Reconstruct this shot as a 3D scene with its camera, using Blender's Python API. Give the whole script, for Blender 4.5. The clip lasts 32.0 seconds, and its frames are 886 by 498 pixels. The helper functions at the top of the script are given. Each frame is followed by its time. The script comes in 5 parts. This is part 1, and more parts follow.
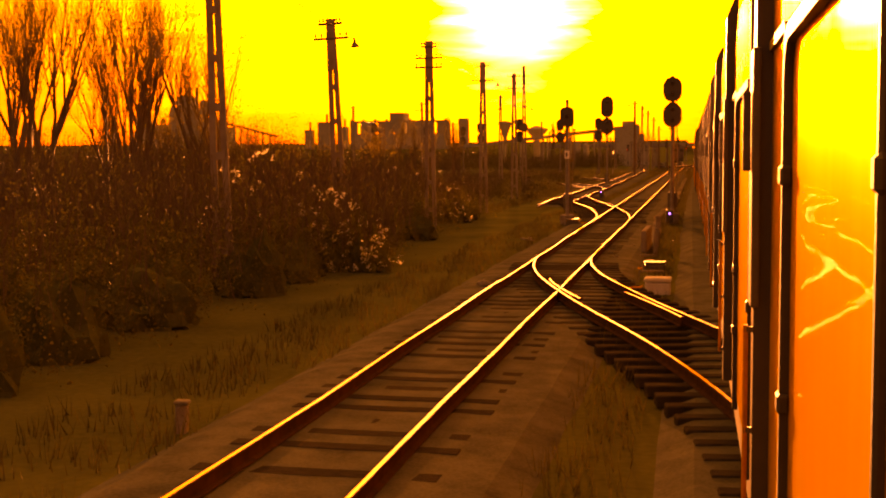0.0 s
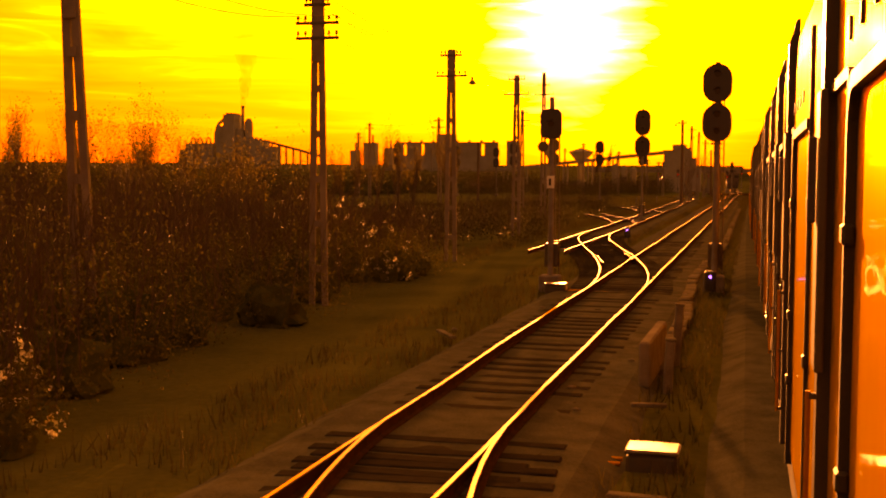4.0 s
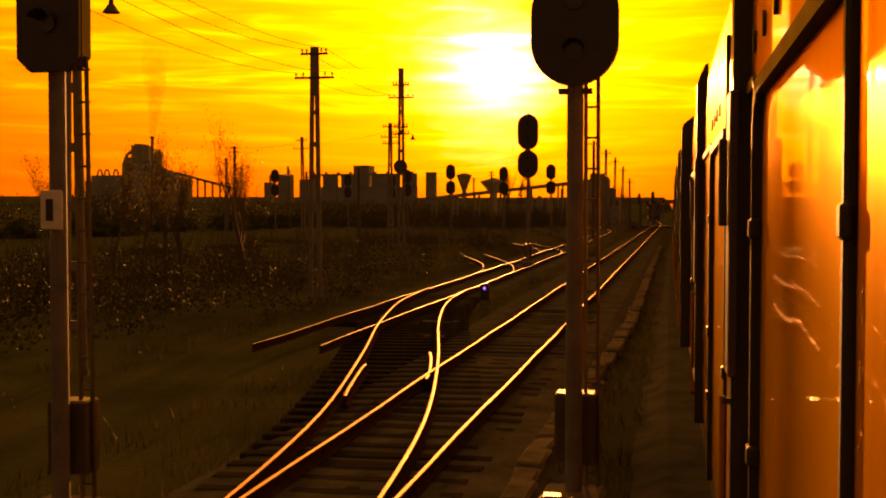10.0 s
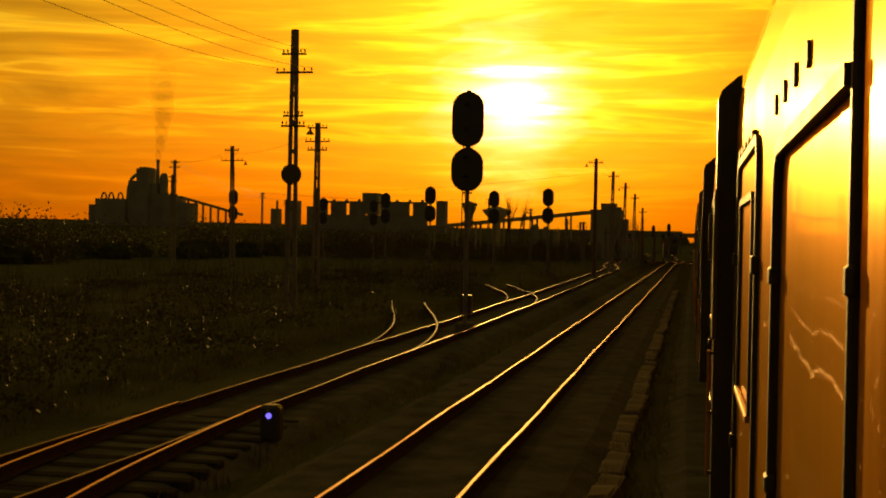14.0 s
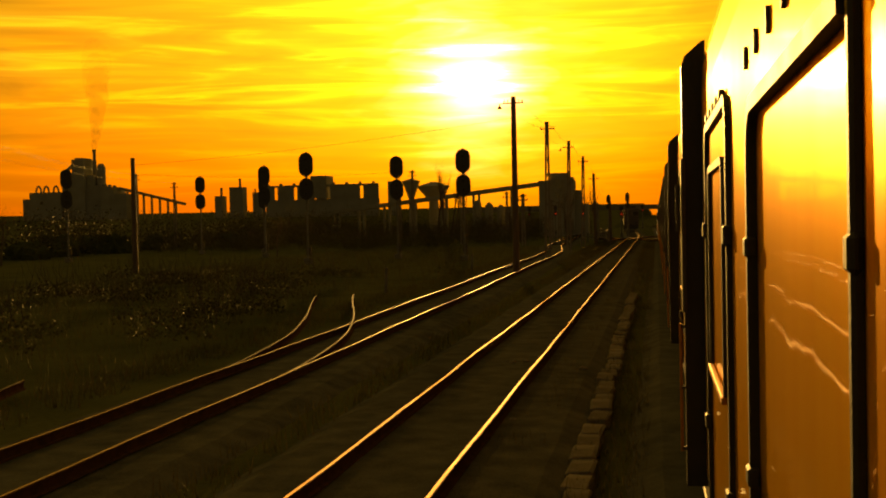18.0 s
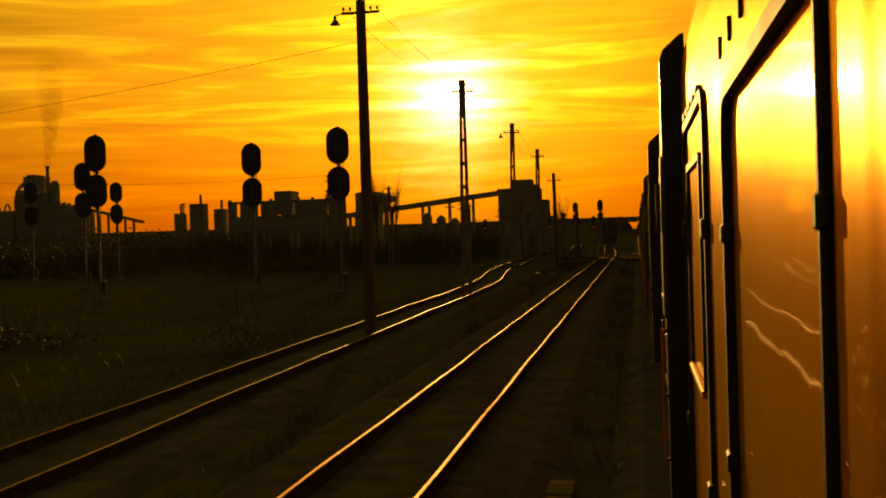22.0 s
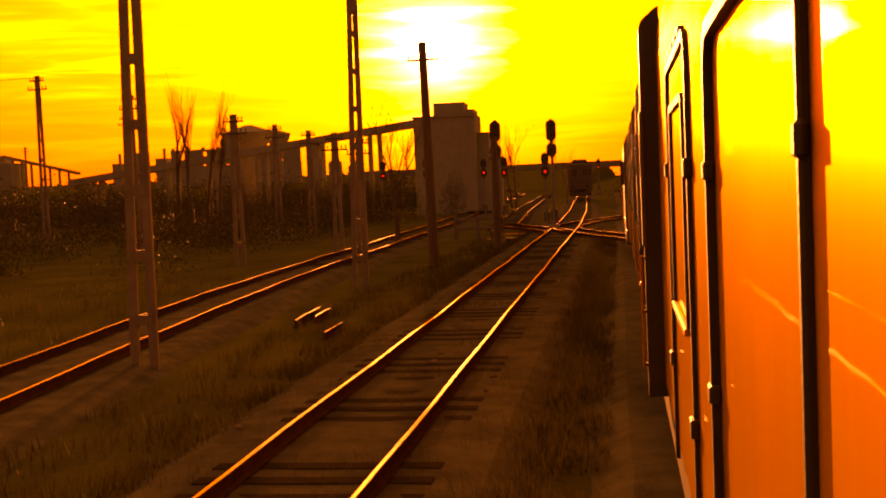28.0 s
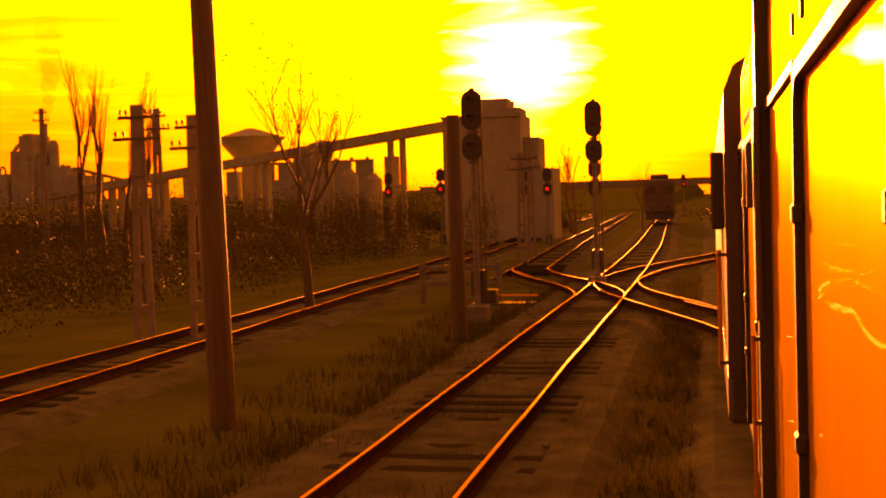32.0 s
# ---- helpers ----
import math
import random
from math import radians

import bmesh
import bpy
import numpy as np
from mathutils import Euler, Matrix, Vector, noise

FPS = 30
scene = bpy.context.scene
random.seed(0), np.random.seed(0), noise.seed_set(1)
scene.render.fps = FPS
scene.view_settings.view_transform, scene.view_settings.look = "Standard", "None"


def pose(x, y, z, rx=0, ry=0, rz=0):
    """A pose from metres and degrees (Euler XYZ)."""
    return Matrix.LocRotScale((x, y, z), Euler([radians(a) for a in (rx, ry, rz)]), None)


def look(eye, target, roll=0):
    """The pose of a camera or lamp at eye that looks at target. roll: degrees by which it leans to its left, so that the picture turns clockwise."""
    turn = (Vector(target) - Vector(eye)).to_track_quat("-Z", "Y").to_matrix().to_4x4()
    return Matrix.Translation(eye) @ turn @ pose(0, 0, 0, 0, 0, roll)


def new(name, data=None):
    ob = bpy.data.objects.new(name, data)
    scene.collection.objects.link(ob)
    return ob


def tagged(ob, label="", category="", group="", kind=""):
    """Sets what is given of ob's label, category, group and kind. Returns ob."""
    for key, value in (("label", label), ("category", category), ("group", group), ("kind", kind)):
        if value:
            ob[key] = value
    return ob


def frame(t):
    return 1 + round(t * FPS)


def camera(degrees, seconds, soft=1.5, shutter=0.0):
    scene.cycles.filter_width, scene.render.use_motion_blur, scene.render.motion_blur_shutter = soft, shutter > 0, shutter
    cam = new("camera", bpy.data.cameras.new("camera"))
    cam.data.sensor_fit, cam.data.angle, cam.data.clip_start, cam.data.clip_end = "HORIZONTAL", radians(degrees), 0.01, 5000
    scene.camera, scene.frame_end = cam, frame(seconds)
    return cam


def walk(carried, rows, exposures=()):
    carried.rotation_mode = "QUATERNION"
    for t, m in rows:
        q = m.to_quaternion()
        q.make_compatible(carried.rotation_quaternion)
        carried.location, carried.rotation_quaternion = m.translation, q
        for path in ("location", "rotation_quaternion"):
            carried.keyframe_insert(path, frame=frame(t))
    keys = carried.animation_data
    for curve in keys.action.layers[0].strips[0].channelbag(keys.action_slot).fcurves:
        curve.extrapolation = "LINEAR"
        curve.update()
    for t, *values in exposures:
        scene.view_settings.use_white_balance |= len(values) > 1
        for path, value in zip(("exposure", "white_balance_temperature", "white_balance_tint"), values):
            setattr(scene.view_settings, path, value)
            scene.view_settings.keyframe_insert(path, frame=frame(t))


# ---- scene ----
# ---- camera and its walk ----
cam = camera(41.9, 32.0, soft=2.0)
ROWS = [
    (0, 3.62, -3.09, 2.86, -4.63, 0.53, 12.37), (1, 3.60, 1.61, 2.87, -4.27, 0.25, 13.09), (2, 3.58, 6.38, 2.89, -3.81, -0.10, 13.97),
    (3, 3.57, 11.10, 2.91, -3.55, -0.06, 14.91), (6, 3.50, 24.58, 3.02, -3.45, -0.61, 14.81), (7, 3.48, 27.63, 2.94, -2.84, -0.60, 14.50),
    (8, 3.46, 31.01, 2.88, -2.34, -1.70, 12.49), (9, 3.47, 35.23, 2.87, -2.89, -0.56, 12.03), (10, 3.44, 39.71, 2.84, -1.91, -0.06, 11.35),
    (11, 3.39, 43.93, 2.84, -2.07, 0.05, 9.96), (12, 3.36, 49.90, 2.88, -0.78, -0.31, 10.17), (13, 3.32, 55.62, 2.89, 0.73, -1.24, 12.20),
    (16, 3.20, 78.85, 2.89, -3.73, -0.57, 11.71), (17, 3.18, 87.25, 2.86, -3.16, -0.19, 9.87), (18, 3.16, 94.55, 2.89, -1.37, 1.22, 10.41),
    (19, 3.14, 102.56, 2.84, 1.00, 0.38, 13.72), (20, 3.17, 112.07, 2.83, 0.73, 0.46, 12.54), (21, 3.17, 119.93, 2.84, 0.58, 1.60, 12.04),
    (22, 3.18, 128.24, 2.80, -0.61, 1.81, 9.47), (23, 3.18, 135.95, 2.80, -2.64, 1.75, 7.23), (24, 3.19, 144.17, 2.80, -3.66, 2.20, 6.61),
    (25, 3.20, 155.32, 2.76, -3.73, 3.04, 6.43), (28, 3.20, 188.99, 2.77, -3.18, 2.42, 8.63), (29, 3.23, 198.20, 2.77, -2.64, 2.49, 9.09),
    (30, 3.24, 205.27, 2.82, -2.61, 2.21, 10.60), (31, 3.17, 211.04, 2.81, -2.25, 2.23, 11.70), (32, 3.22, 216.62, 2.85, -2.22, 1.77, 12.89),
]
EXPOSURES = [(0, 2.4, 15000, 128), (3, 2.05, 14000, 120), (6, 1.55, 13000, 122), (9, 0.95, 11500, 102), (10, 0.65, 10000, 90), (11, 0.15, 7900, 40), (13, -0.15, 7000, 20), (16, 0.2, 8400, 55), (17, 0.5, 9500, 76), (18, 0.2, 7400, 24),
             (19, -0.25, 6500, 0), (21, -0.45, 6700, 10), (23, 0.05, 8500, 48), (25, 0.85, 12000, 112), (28, 1.5, 15500, 136), (32, 2.1, 17500, 148)]
walk(cam, [(t, pose(x, y, z, 90 + pitch, roll, yaw)) for t, x, y, z, pitch, roll, yaw in ROWS], EXPOSURES)

# ---- world, sun ----
SUN_AZ, SUN_EL = radians(-8.8), radians(6.6)      # az: to the right of +y
SUN = Vector((math.sin(SUN_AZ) * math.cos(SUN_EL), math.cos(SUN_AZ) * math.cos(SUN_EL), math.sin(SUN_EL)))


def build_world():
    world = bpy.data.worlds.new("evening_sky")
    scene.world = world
    world.use_nodes = True
    nt = world.node_tree
    nt.nodes.clear()
    N, L = nt.nodes.new, nt.links.new

    def math_node(op, a, b=None):
        n = N("ShaderNodeMath")
        n.operation = op
        for i, v in enumerate((a, b)):
            if v is None:
                continue
            if isinstance(v, (int, float)):
                n.inputs[i].default_value = v
            else:
                L(v, n.inputs[i])
        return n.outputs[0]

    def ramp(fac, stops):
        n = N("ShaderNodeValToRGB")
        e = n.color_ramp.elements
        while len(e) < len(stops):
            e.new(0.5)
        for el, (pos, col) in zip(e, stops):
            el.position, el.color = pos, (*col, 1)
        L(fac, n.inputs[0])
        return n.outputs[0]

    def mix(kind, fac, a, b):
        n = N("ShaderNodeMix")
        n.data_type, n.blend_type, n.clamp_result = "RGBA", kind, False
        for s, v in ((n.inputs[0], fac), (n.inputs[6], a), (n.inputs[7], b)):
            if isinstance(v, (int, float)):
                s.default_value = v
            elif isinstance(v, tuple):
                s.default_value = (*v, 1)
            else:
                L(v, s)
        return n.outputs[2]

    tc = N("ShaderNodeTexCoord")
    nrm = N("ShaderNodeVectorMath")
    nrm.operation = "NORMALIZE"
    L(tc.outputs["Generated"], nrm.inputs[0])
    d = nrm.outputs[0]
    dot = N("ShaderNodeVectorMath")
    dot.operation = "DOT_PRODUCT"
    L(d, dot.inputs[0])
    dot.inputs[1].default_value = SUN
    ang = math_node("DIVIDE", math_node("ARCCOSINE", math_node("MINIMUM", dot.outputs["Value"], 0.999999)), math.pi)  # 0..1 = 0..180 deg
    sep = N("ShaderNodeSeparateXYZ")
    L(d, sep.inputs[0])
    z = sep.outputs[2]
    # veils of cloud break the edge of the glow
    mp0 = N("ShaderNodeMapping")
    mp0.inputs["Rotation"].default_value = (radians(3), radians(10), 0)
    mp0.inputs["Scale"].default_value = (6, 6, 26)
    L(d, mp0.inputs[0])
    n0 = N("ShaderNodeTexNoise")
    n0.inputs["Scale"].default_value, n0.inputs["Detail"].default_value, n0.inputs["Distortion"].default_value = 2.2, 5, 0.8
    L(mp0.outputs[0], n0.inputs[0])
    ang = math_node("MULTIPLY", ang, math_node("ADD", 0.45, math_node("MULTIPLY", n0.outputs[0], 1.1)))
    # glow round the sun, as the angle from it grows
    glow = ramp(ang, [(0.0, (9.5, 8.6, 6.2)), (0.006, (5.0, 4.6, 3.0)), (0.010, (2.8, 2.6, 1.4)), (0.015, (1.65, 1.52, 0.5)), (0.022, (1.12, 0.93, 0.06)), (0.035, (0.98, 0.68, 0.010)), (0.07, (0.95, 0.445, 0.004)),
                      (0.13, (0.72, 0.40, 0.008)), (0.22, (0.42, 0.27, 0.016)), (0.5, (0.10, 0.078, 0.028)), (1.0, (0.056, 0.05, 0.027))])
    # towards the horizon the light turns orange
    low = ramp(z, [(0.0, (1.0, 0.38, 0.12)), (0.05, (1.0, 0.47, 0.18)), (0.11, (1.0, 0.72, 0.48)), (0.2, (1.0, 1.0, 1.0)), (1.0, (0.8, 0.9, 1.2))])
    col = mix("MULTIPLY", 1.0, glow, low)
    # long thin streaks of high cloud
    mp = N("ShaderNodeMapping")
    mp.inputs["Rotation"].default_value = (radians(4), radians(9), 0)
    mp.inputs["Scale"].default_value = (2.6, 2.6, 30)
    L(d, mp.inputs[0])
    n1 = N("ShaderNodeTexNoise")
    n1.inputs["Scale"].default_value, n1.inputs["Detail"].default_value, n1.inputs["Distortion"].default_value = 1.6, 7, 1.3
    L(mp.outputs[0], n1.inputs[0])
    streak = ramp(n1.outputs[0], [(0.26, (0.56, 0.50, 0.42)), (0.42, (0.84, 0.79, 0.72)), (0.52, (1.0, 1.0, 1.0)), (0.60, (1.5, 1.75, 2.3)), (0.70, (1.0, 0.96, 0.9))])
    mp2 = N("ShaderNodeMapping")
    mp2.inputs["Rotation"].default_value = (radians(-3), radians(-5), 0)
    mp2.inputs["Scale"].default_value = (5, 5, 120)
    L(d, mp2.inputs[0])
    n2 = N("ShaderNodeTexNoise")
    n2.inputs["Scale"].default_value, n2.inputs["Detail"].default_value, n2.inputs["Distortion"].default_value = 1.0, 4, 0.6
    L(mp2.outputs[0], n2.inputs[0])
    fine = ramp(n2.outputs[0], [(0.35, (0.85, 0.84, 0.8)), (0.55, (1.0, 1.0, 1.0)), (0.7, (1.25, 1.3, 1.4))])
    cloud = mix("MULTIPLY", 1.0, streak, fine)
    amount = ramp(z, [(0.0, (0, 0, 0)), (0.03, (0.35, 0.35, 0.35)), (0.1, (1, 1, 1)), (1.0, (0.6, 0.6, 0.6))])
    col = mix("MIX", 1.0, col, mix("MULTIPLY", amount, col, cloud))
    bg1 = N("ShaderNodeBackground")
    bg1.inputs[1].default_value = 0.82
    L(col, bg1.inputs[0])
    sky = N("ShaderNodeTexSky")
    sky.sky_type, sky.sun_disc, sky.sun_elevation, sky.sun_rotation = "NISHITA", False, SUN_EL, SUN_AZ
    sky.dust_density = 6
    warm = mix("MULTIPLY", 1.0, sky.outputs[0], (1.0, 0.55, 0.06))
    bg2 = N("ShaderNodeBackground")
    bg2.inputs[1].default_value = 0.02
    L(warm, bg2.inputs[0])
    add = N("ShaderNodeAddShader")
    L(bg1.outputs[0], add.inputs[0])
    L(bg2.outputs[0], add.inputs[1])
    out = N("ShaderNodeOutputWorld")
    L(add.outputs[0], out.inputs[0])


build_world()
sun = new("sun", bpy.data.lights.new("sun", "SUN"))
sun.data.energy, sun.data.angle, sun.data.color = 4.2, radians(1.0), (1.0, 0.60, 0.13)
sun.matrix_world = look(SUN * 100, (0, 0, 0))


# ---- materials ----
def material(name, base, rough=0.7, metal=0.0, var=None, scale=4.0, fine=60.0, bump=0.2, coat=0.0, stretch=(1, 1, 1), emit=None, island=False, spec=0.5, matte=False):
    """Noise at two scales between base and var, with fine relief."""
    m = bpy.data.materials.new(name)
    m.use_nodes = True
    nt = m.node_tree
    b = nt.nodes["Principled BSDF"]
    L = nt.links.new
    b.inputs["Metallic"].default_value = metal
    b.inputs["Coat Weight"].default_value = coat
    b.inputs["Specular IOR Level"].default_value = spec
    b.inputs["Coat Roughness"].default_value = 0.06
    tc = nt.nodes.new("ShaderNodeTexCoord")
    mp = nt.nodes.new("ShaderNodeMapping")
    mp.inputs["Scale"].default_value = stretch
    L(tc.outputs["Object"], mp.inputs[0])
    n1, n2 = nt.nodes.new("ShaderNodeTexNoise"), nt.nodes.new("ShaderNodeTexNoise")
    n1.inputs["Scale"].default_value, n1.inputs["Detail"].default_value = scale, 5
    n2.inputs["Scale"].default_value, n2.inputs["Detail"].default_value = fine, 3
    L(mp.outputs[0], n1.inputs[0])
    L(mp.outputs[0], n2.inputs[0])
    r = nt.nodes.new("ShaderNodeValToRGB")
    v = var or tuple(c * 0.6 for c in base)
    r.color_ramp.elements[0].position, r.color_ramp.elements[0].color = 0.35, (*base, 1)
    r.color_ramp.elements[1].position, r.color_ramp.elements[1].color = 0.65, (*v, 1)
    avg = nt.nodes.new("ShaderNodeMath")
    avg.operation = "MULTIPLY_ADD"
    avg.inputs[1].default_value, avg.inputs[2].default_value = 0.35, 0.0
    L(n2.outputs[0], avg.inputs[0])
    add = nt.nodes.new("ShaderNodeMath")
    add.operation = "MULTIPLY_ADD"
    add.inputs[1].default_value = 0.65
    L(n1.outputs[0], add.inputs[0])
    L(avg.outputs[0], add.inputs[2])
    fac = add.outputs[0]
    info = nt.nodes.new("ShaderNodeNewGeometry" if island else "ShaderNodeObjectInfo")
    jit = nt.nodes.new("ShaderNodeMath")
    jit.operation = "MULTIPLY_ADD"
    jit.inputs[1].default_value = 0.3 if island else 0.1
    L(info.outputs["Random Per Island" if island else "Random"], jit.inputs[0])
    L(fac, jit.inputs[2])
    sub = nt.nodes.new("ShaderNodeMath")
    sub.operation = "SUBTRACT"
    sub.inputs[1].default_value = 0.15 if island else 0.05
    L(jit.outputs[0], sub.inputs[0])
    L(sub.outputs[0], r.inputs[0])
    L(r.outputs[0], b.inputs["Base Color"])
    mr = nt.nodes.new("ShaderNodeMapRange")
    mr.inputs["To Min"].default_value, mr.inputs["To Max"].default_value = max(rough - 0.08, 0.02), min(rough + 0.1, 1)
    L(n1.outputs[0], mr.inputs[0])
    L(mr.outputs[0], b.inputs["Roughness"])
    bp = nt.nodes.new("ShaderNodeBump")
    bp.inputs["Strength"].default_value, bp.inputs["Distance"].default_value = bump, 0.02
    L(add.outputs[0], bp.inputs["Height"])
    L(bp.outputs[0], b.inputs["Normal"])
    if matte:
        df = nt.nodes.new("ShaderNodeBsdfDiffuse")
        df.inputs["Roughness"].default_value = 0.6
        L(r.outputs[0], df.inputs["Color"])
        L(bp.outputs[0], df.inputs["Normal"])
        L(df.outputs[0], nt.nodes["Material Output"].inputs[0])
    if emit:
        b.inputs["Emission Color"].default_value, b.inputs["Emission Strength"].default_value = (*emit, 1), 0.6
    return m


def leafy(name, base, var, clear=0.35):
    """Thin leaves and blossom that let some light through."""
    m = material(name, base, 0.7, var=var, scale=0.6, fine=6, bump=0.0, island=True, spec=0.1)
    nt = m.node_tree
    b = nt.nodes["Principled BSDF"]
    tr = nt.nodes.new("ShaderNodeBsdfTranslucent")
    nt.links.new(b.inputs["Base Color"].links[0].from_socket, tr.inputs[0])
    mx = nt.nodes.new("ShaderNodeMixShader")
    mx.inputs[0].default_value = clear
    nt.links.new(b.outputs[0], mx.inputs[1])
    nt.links.new(tr.outputs[0], mx.inputs[2])
    nt.links.new(mx.outputs[0], nt.nodes["Material Output"].inputs[0])
    return m


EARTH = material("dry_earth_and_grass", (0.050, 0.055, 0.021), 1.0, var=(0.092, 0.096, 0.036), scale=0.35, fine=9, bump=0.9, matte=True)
BALLAST = material("oily_ballast", (0.055, 0.055, 0.041), 1.0, var=(0.115, 0.112, 0.082), scale=2, fine=26, bump=1.0, matte=True)
# Sunset gold on the polished steel is put into the metal's colour.
RAIL_TOP = material("sunset_tinted_polished_rail", (0.68, 0.31, 0.042), 0.66, metal=1.0, var=(0.52, 0.235, 0.032), scale=3, fine=40, bump=0.0, stretch=(8, 0.3, 8))
RAIL_RUST = material("rusty_rail_web", (0.08, 0.04, 0.02), 0.8, var=(0.04, 0.025, 0.017), scale=6, matte=True)
SLEEPER = material("tarred_wood", (0.056, 0.047, 0.034), 0.85, var=(0.027, 0.023, 0.018), scale=5, fine=40, bump=0.6, stretch=(1, 6, 1), matte=True)
CONCRETE = material("weathered_concrete", (0.26, 0.235, 0.2), 0.9, var=(0.14, 0.125, 0.105), scale=3, fine=50, bump=0.4, matte=True)
STONE = material("pale_kerb_stone", (0.24, 0.215, 0.165), 0.9, var=(0.11, 0.097, 0.072), scale=1.6, fine=30, bump=0.7, matte=True)
POLE_MAT = material("aged_pole_concrete", (0.24, 0.2, 0.16), 0.85, var=(0.15, 0.12, 0.1), scale=2.5, fine=50, bump=0.3)
WOOD_POLE = material("dark_pole_wood", (0.13, 0.085, 0.05), 0.8, var=(0.08, 0.05, 0.03), scale=2, fine=40, bump=0.4, stretch=(6, 6, 0.6))
STEEL_DARK = material("dark_painted_steel", (0.05, 0.047, 0.043), 0.5, var=(0.09, 0.07, 0.05), scale=5, fine=70, bump=0.15)
STEEL_GREY = material("grey_painted_mast", (0.2, 0.19, 0.18), 0.75, var=(0.12, 0.11, 0.1), scale=4, fine=60, bump=0.15, spec=0.2)
BLACK = material("black_enamel", (0.02, 0.02, 0.02), 0.45, var=(0.035, 0.03, 0.028), scale=6, fine=60, bump=0.1)
WHITE_PLATE = material("white_enamel_plate", (0.75, 0.73, 0.68), 0.4, var=(0.6, 0.57, 0.5), scale=8, bump=0.05)
GLASS_DARK = material("dark_lens_glass", (0.03, 0.03, 0.03), 0.1, bump=0.0)
BLUE_LENS = material("lit_blue_lens", (0.05, 0.05, 0.5), 0.2, bump=0.0, emit=(0.15, 0.12, 1.0))
BLUE_LENS.node_tree.nodes["Principled BSDF"].inputs["Emission Strength"].default_value = 2.0
RED_LENS = material("lit_red_lens", (0.5, 0.02, 0.01), 0.2, bump=0.0, emit=(1.0, 0.06, 0.01))
PORCELAIN = material("brown_porcelain", (0.18, 0.1, 0.06), 0.5, var=(0.12, 0.065, 0.04), spec=0.3)
WIRE = material("dull_copper_wire", (0.08, 0.06, 0.045), 0.5)
# Orange of the mirrored sunset sky is put into base colour and tints.
PAINT = material("glossy_sunset_coach_paint", (1.0, 0.69, 0.065), 0.38, metal=0.5, var=(0.94, 0.57, 0.045), scale=0.5, fine=3.5, bump=0.035, coat=0.75, stretch=(1, 2.2, 0.25))
# Darker copy of the coach paint, for panels that mirror dark streaks.
PAINT_DARKER = material("darkened_ribbed_panel_paint", (0.92, 0.50, 0.045), 0.34, metal=0.6, var=(0.78, 0.38, 0.035), scale=0.7, fine=6, bump=0.02, coat=0.35, stretch=(1, 3, 0.2))
for paint in (PAINT, PAINT_DARKER):
    paint.node_tree.nodes["Principled BSDF"].inputs["Specular Tint"].default_value = (1.0, 0.68, 0.16, 1)
    paint.node_tree.nodes["Principled BSDF"].inputs["Coat Tint"].default_value = (1.0, 0.8, 0.45, 1)
    paint.node_tree.nodes["Principled BSDF"].inputs["Coat Roughness"].default_value = 0.03
    # sheet metal is never quite flat: slow waves in the lacquer
    nt = paint.node_tree
    at, wave, relief = nt.nodes.new("ShaderNodeMapping"), nt.nodes.new("ShaderNodeTexNoise"), nt.nodes.new("ShaderNodeBump")
    at.inputs["Scale"].default_value = (1, 1.5, 0.4)
    wave.inputs["Scale"].default_value, wave.inputs["Detail"].default_value = 1.6, 0.5
    relief.inputs["Strength"].default_value, relief.inputs["Distance"].default_value = 0.11, 0.02
    nt.links.new(nt.nodes["Texture Coordinate"].outputs["Object"], at.inputs[0])
    nt.links.new(at.outputs[0], wave.inputs[0])
    nt.links.new(wave.outputs[0], relief.inputs["Height"])
    nt.links.new(relief.outputs[0], paint.node_tree.nodes["Principled BSDF"].inputs["Coat Normal"])
RUBBER = material("black_rubber_seal", (0.015, 0.014, 0.013), 0.6, var=(0.03, 0.027, 0.024), scale=5)
ROOF_MAT = material("sooty_roof_sheet", (0.10, 0.09, 0.08), 0.6, var=(0.06, 0.055, 0.05), scale=2)
FACTORY = material("dusty_factory_concrete", (0.37, 0.35, 0.28), 0.9, var=(0.26, 0.245, 0.2), scale=0.12, fine=1.5, bump=0.2, matte=True)
WAGON = material("dark_wagon_paint", (0.06, 0.05, 0.045), 0.6, var=(0.09, 0.06, 0.045), scale=2)
BARK = material("grey_brown_bark", (0.11, 0.075, 0.045), 0.9, var=(0.07, 0.05, 0.03), scale=3, fine=30, bump=0.6)
LEAF = leafy("dry_bush_leaves", (0.078, 0.072, 0.022), (0.094, 0.086, 0.026), 0.22)
BUD = leafy("spring_leaf_buds", (0.10, 0.08, 0.025), (0.16, 0.12, 0.03), 0.5)
BLOSSOM = leafy("white_blossom", (0.7, 0.66, 0.55), (0.55, 0.5, 0.4), 0.55)
WEED = leafy("dry_weed_leaves", (0.04, 0.037, 0.013), (0.052, 0.047, 0.016), 0.07)
GRASS = leafy("dry_grass_blades", (0.055, 0.05, 0.019), (0.08, 0.073, 0.028), 0.12)
# Sky reflected off the cover is put into this pale matte colour.
BOX_MAT = material("sky_paled_machine_cover", (0.62, 0.6, 0.55), 0.8, var=(0.45, 0.43, 0.38), scale=4, matte=True)
# The second track's weaker glint is put into a darker rail colour.
RAIL_DIM = material("dimmed_rail_head", (0.20, 0.105, 0.022), 0.56, metal=1.0, var=(0.11, 0.06, 0.015), scale=3, fine=90, bump=0.02, stretch=(8, 0.6, 8))
RAIL_DULL = material("dull_unused_rail", (0.08, 0.05, 0.026), 0.75, metal=0.0, var=(0.04, 0.026, 0.017), scale=3, fine=60, bump=0.1, spec=0.08)


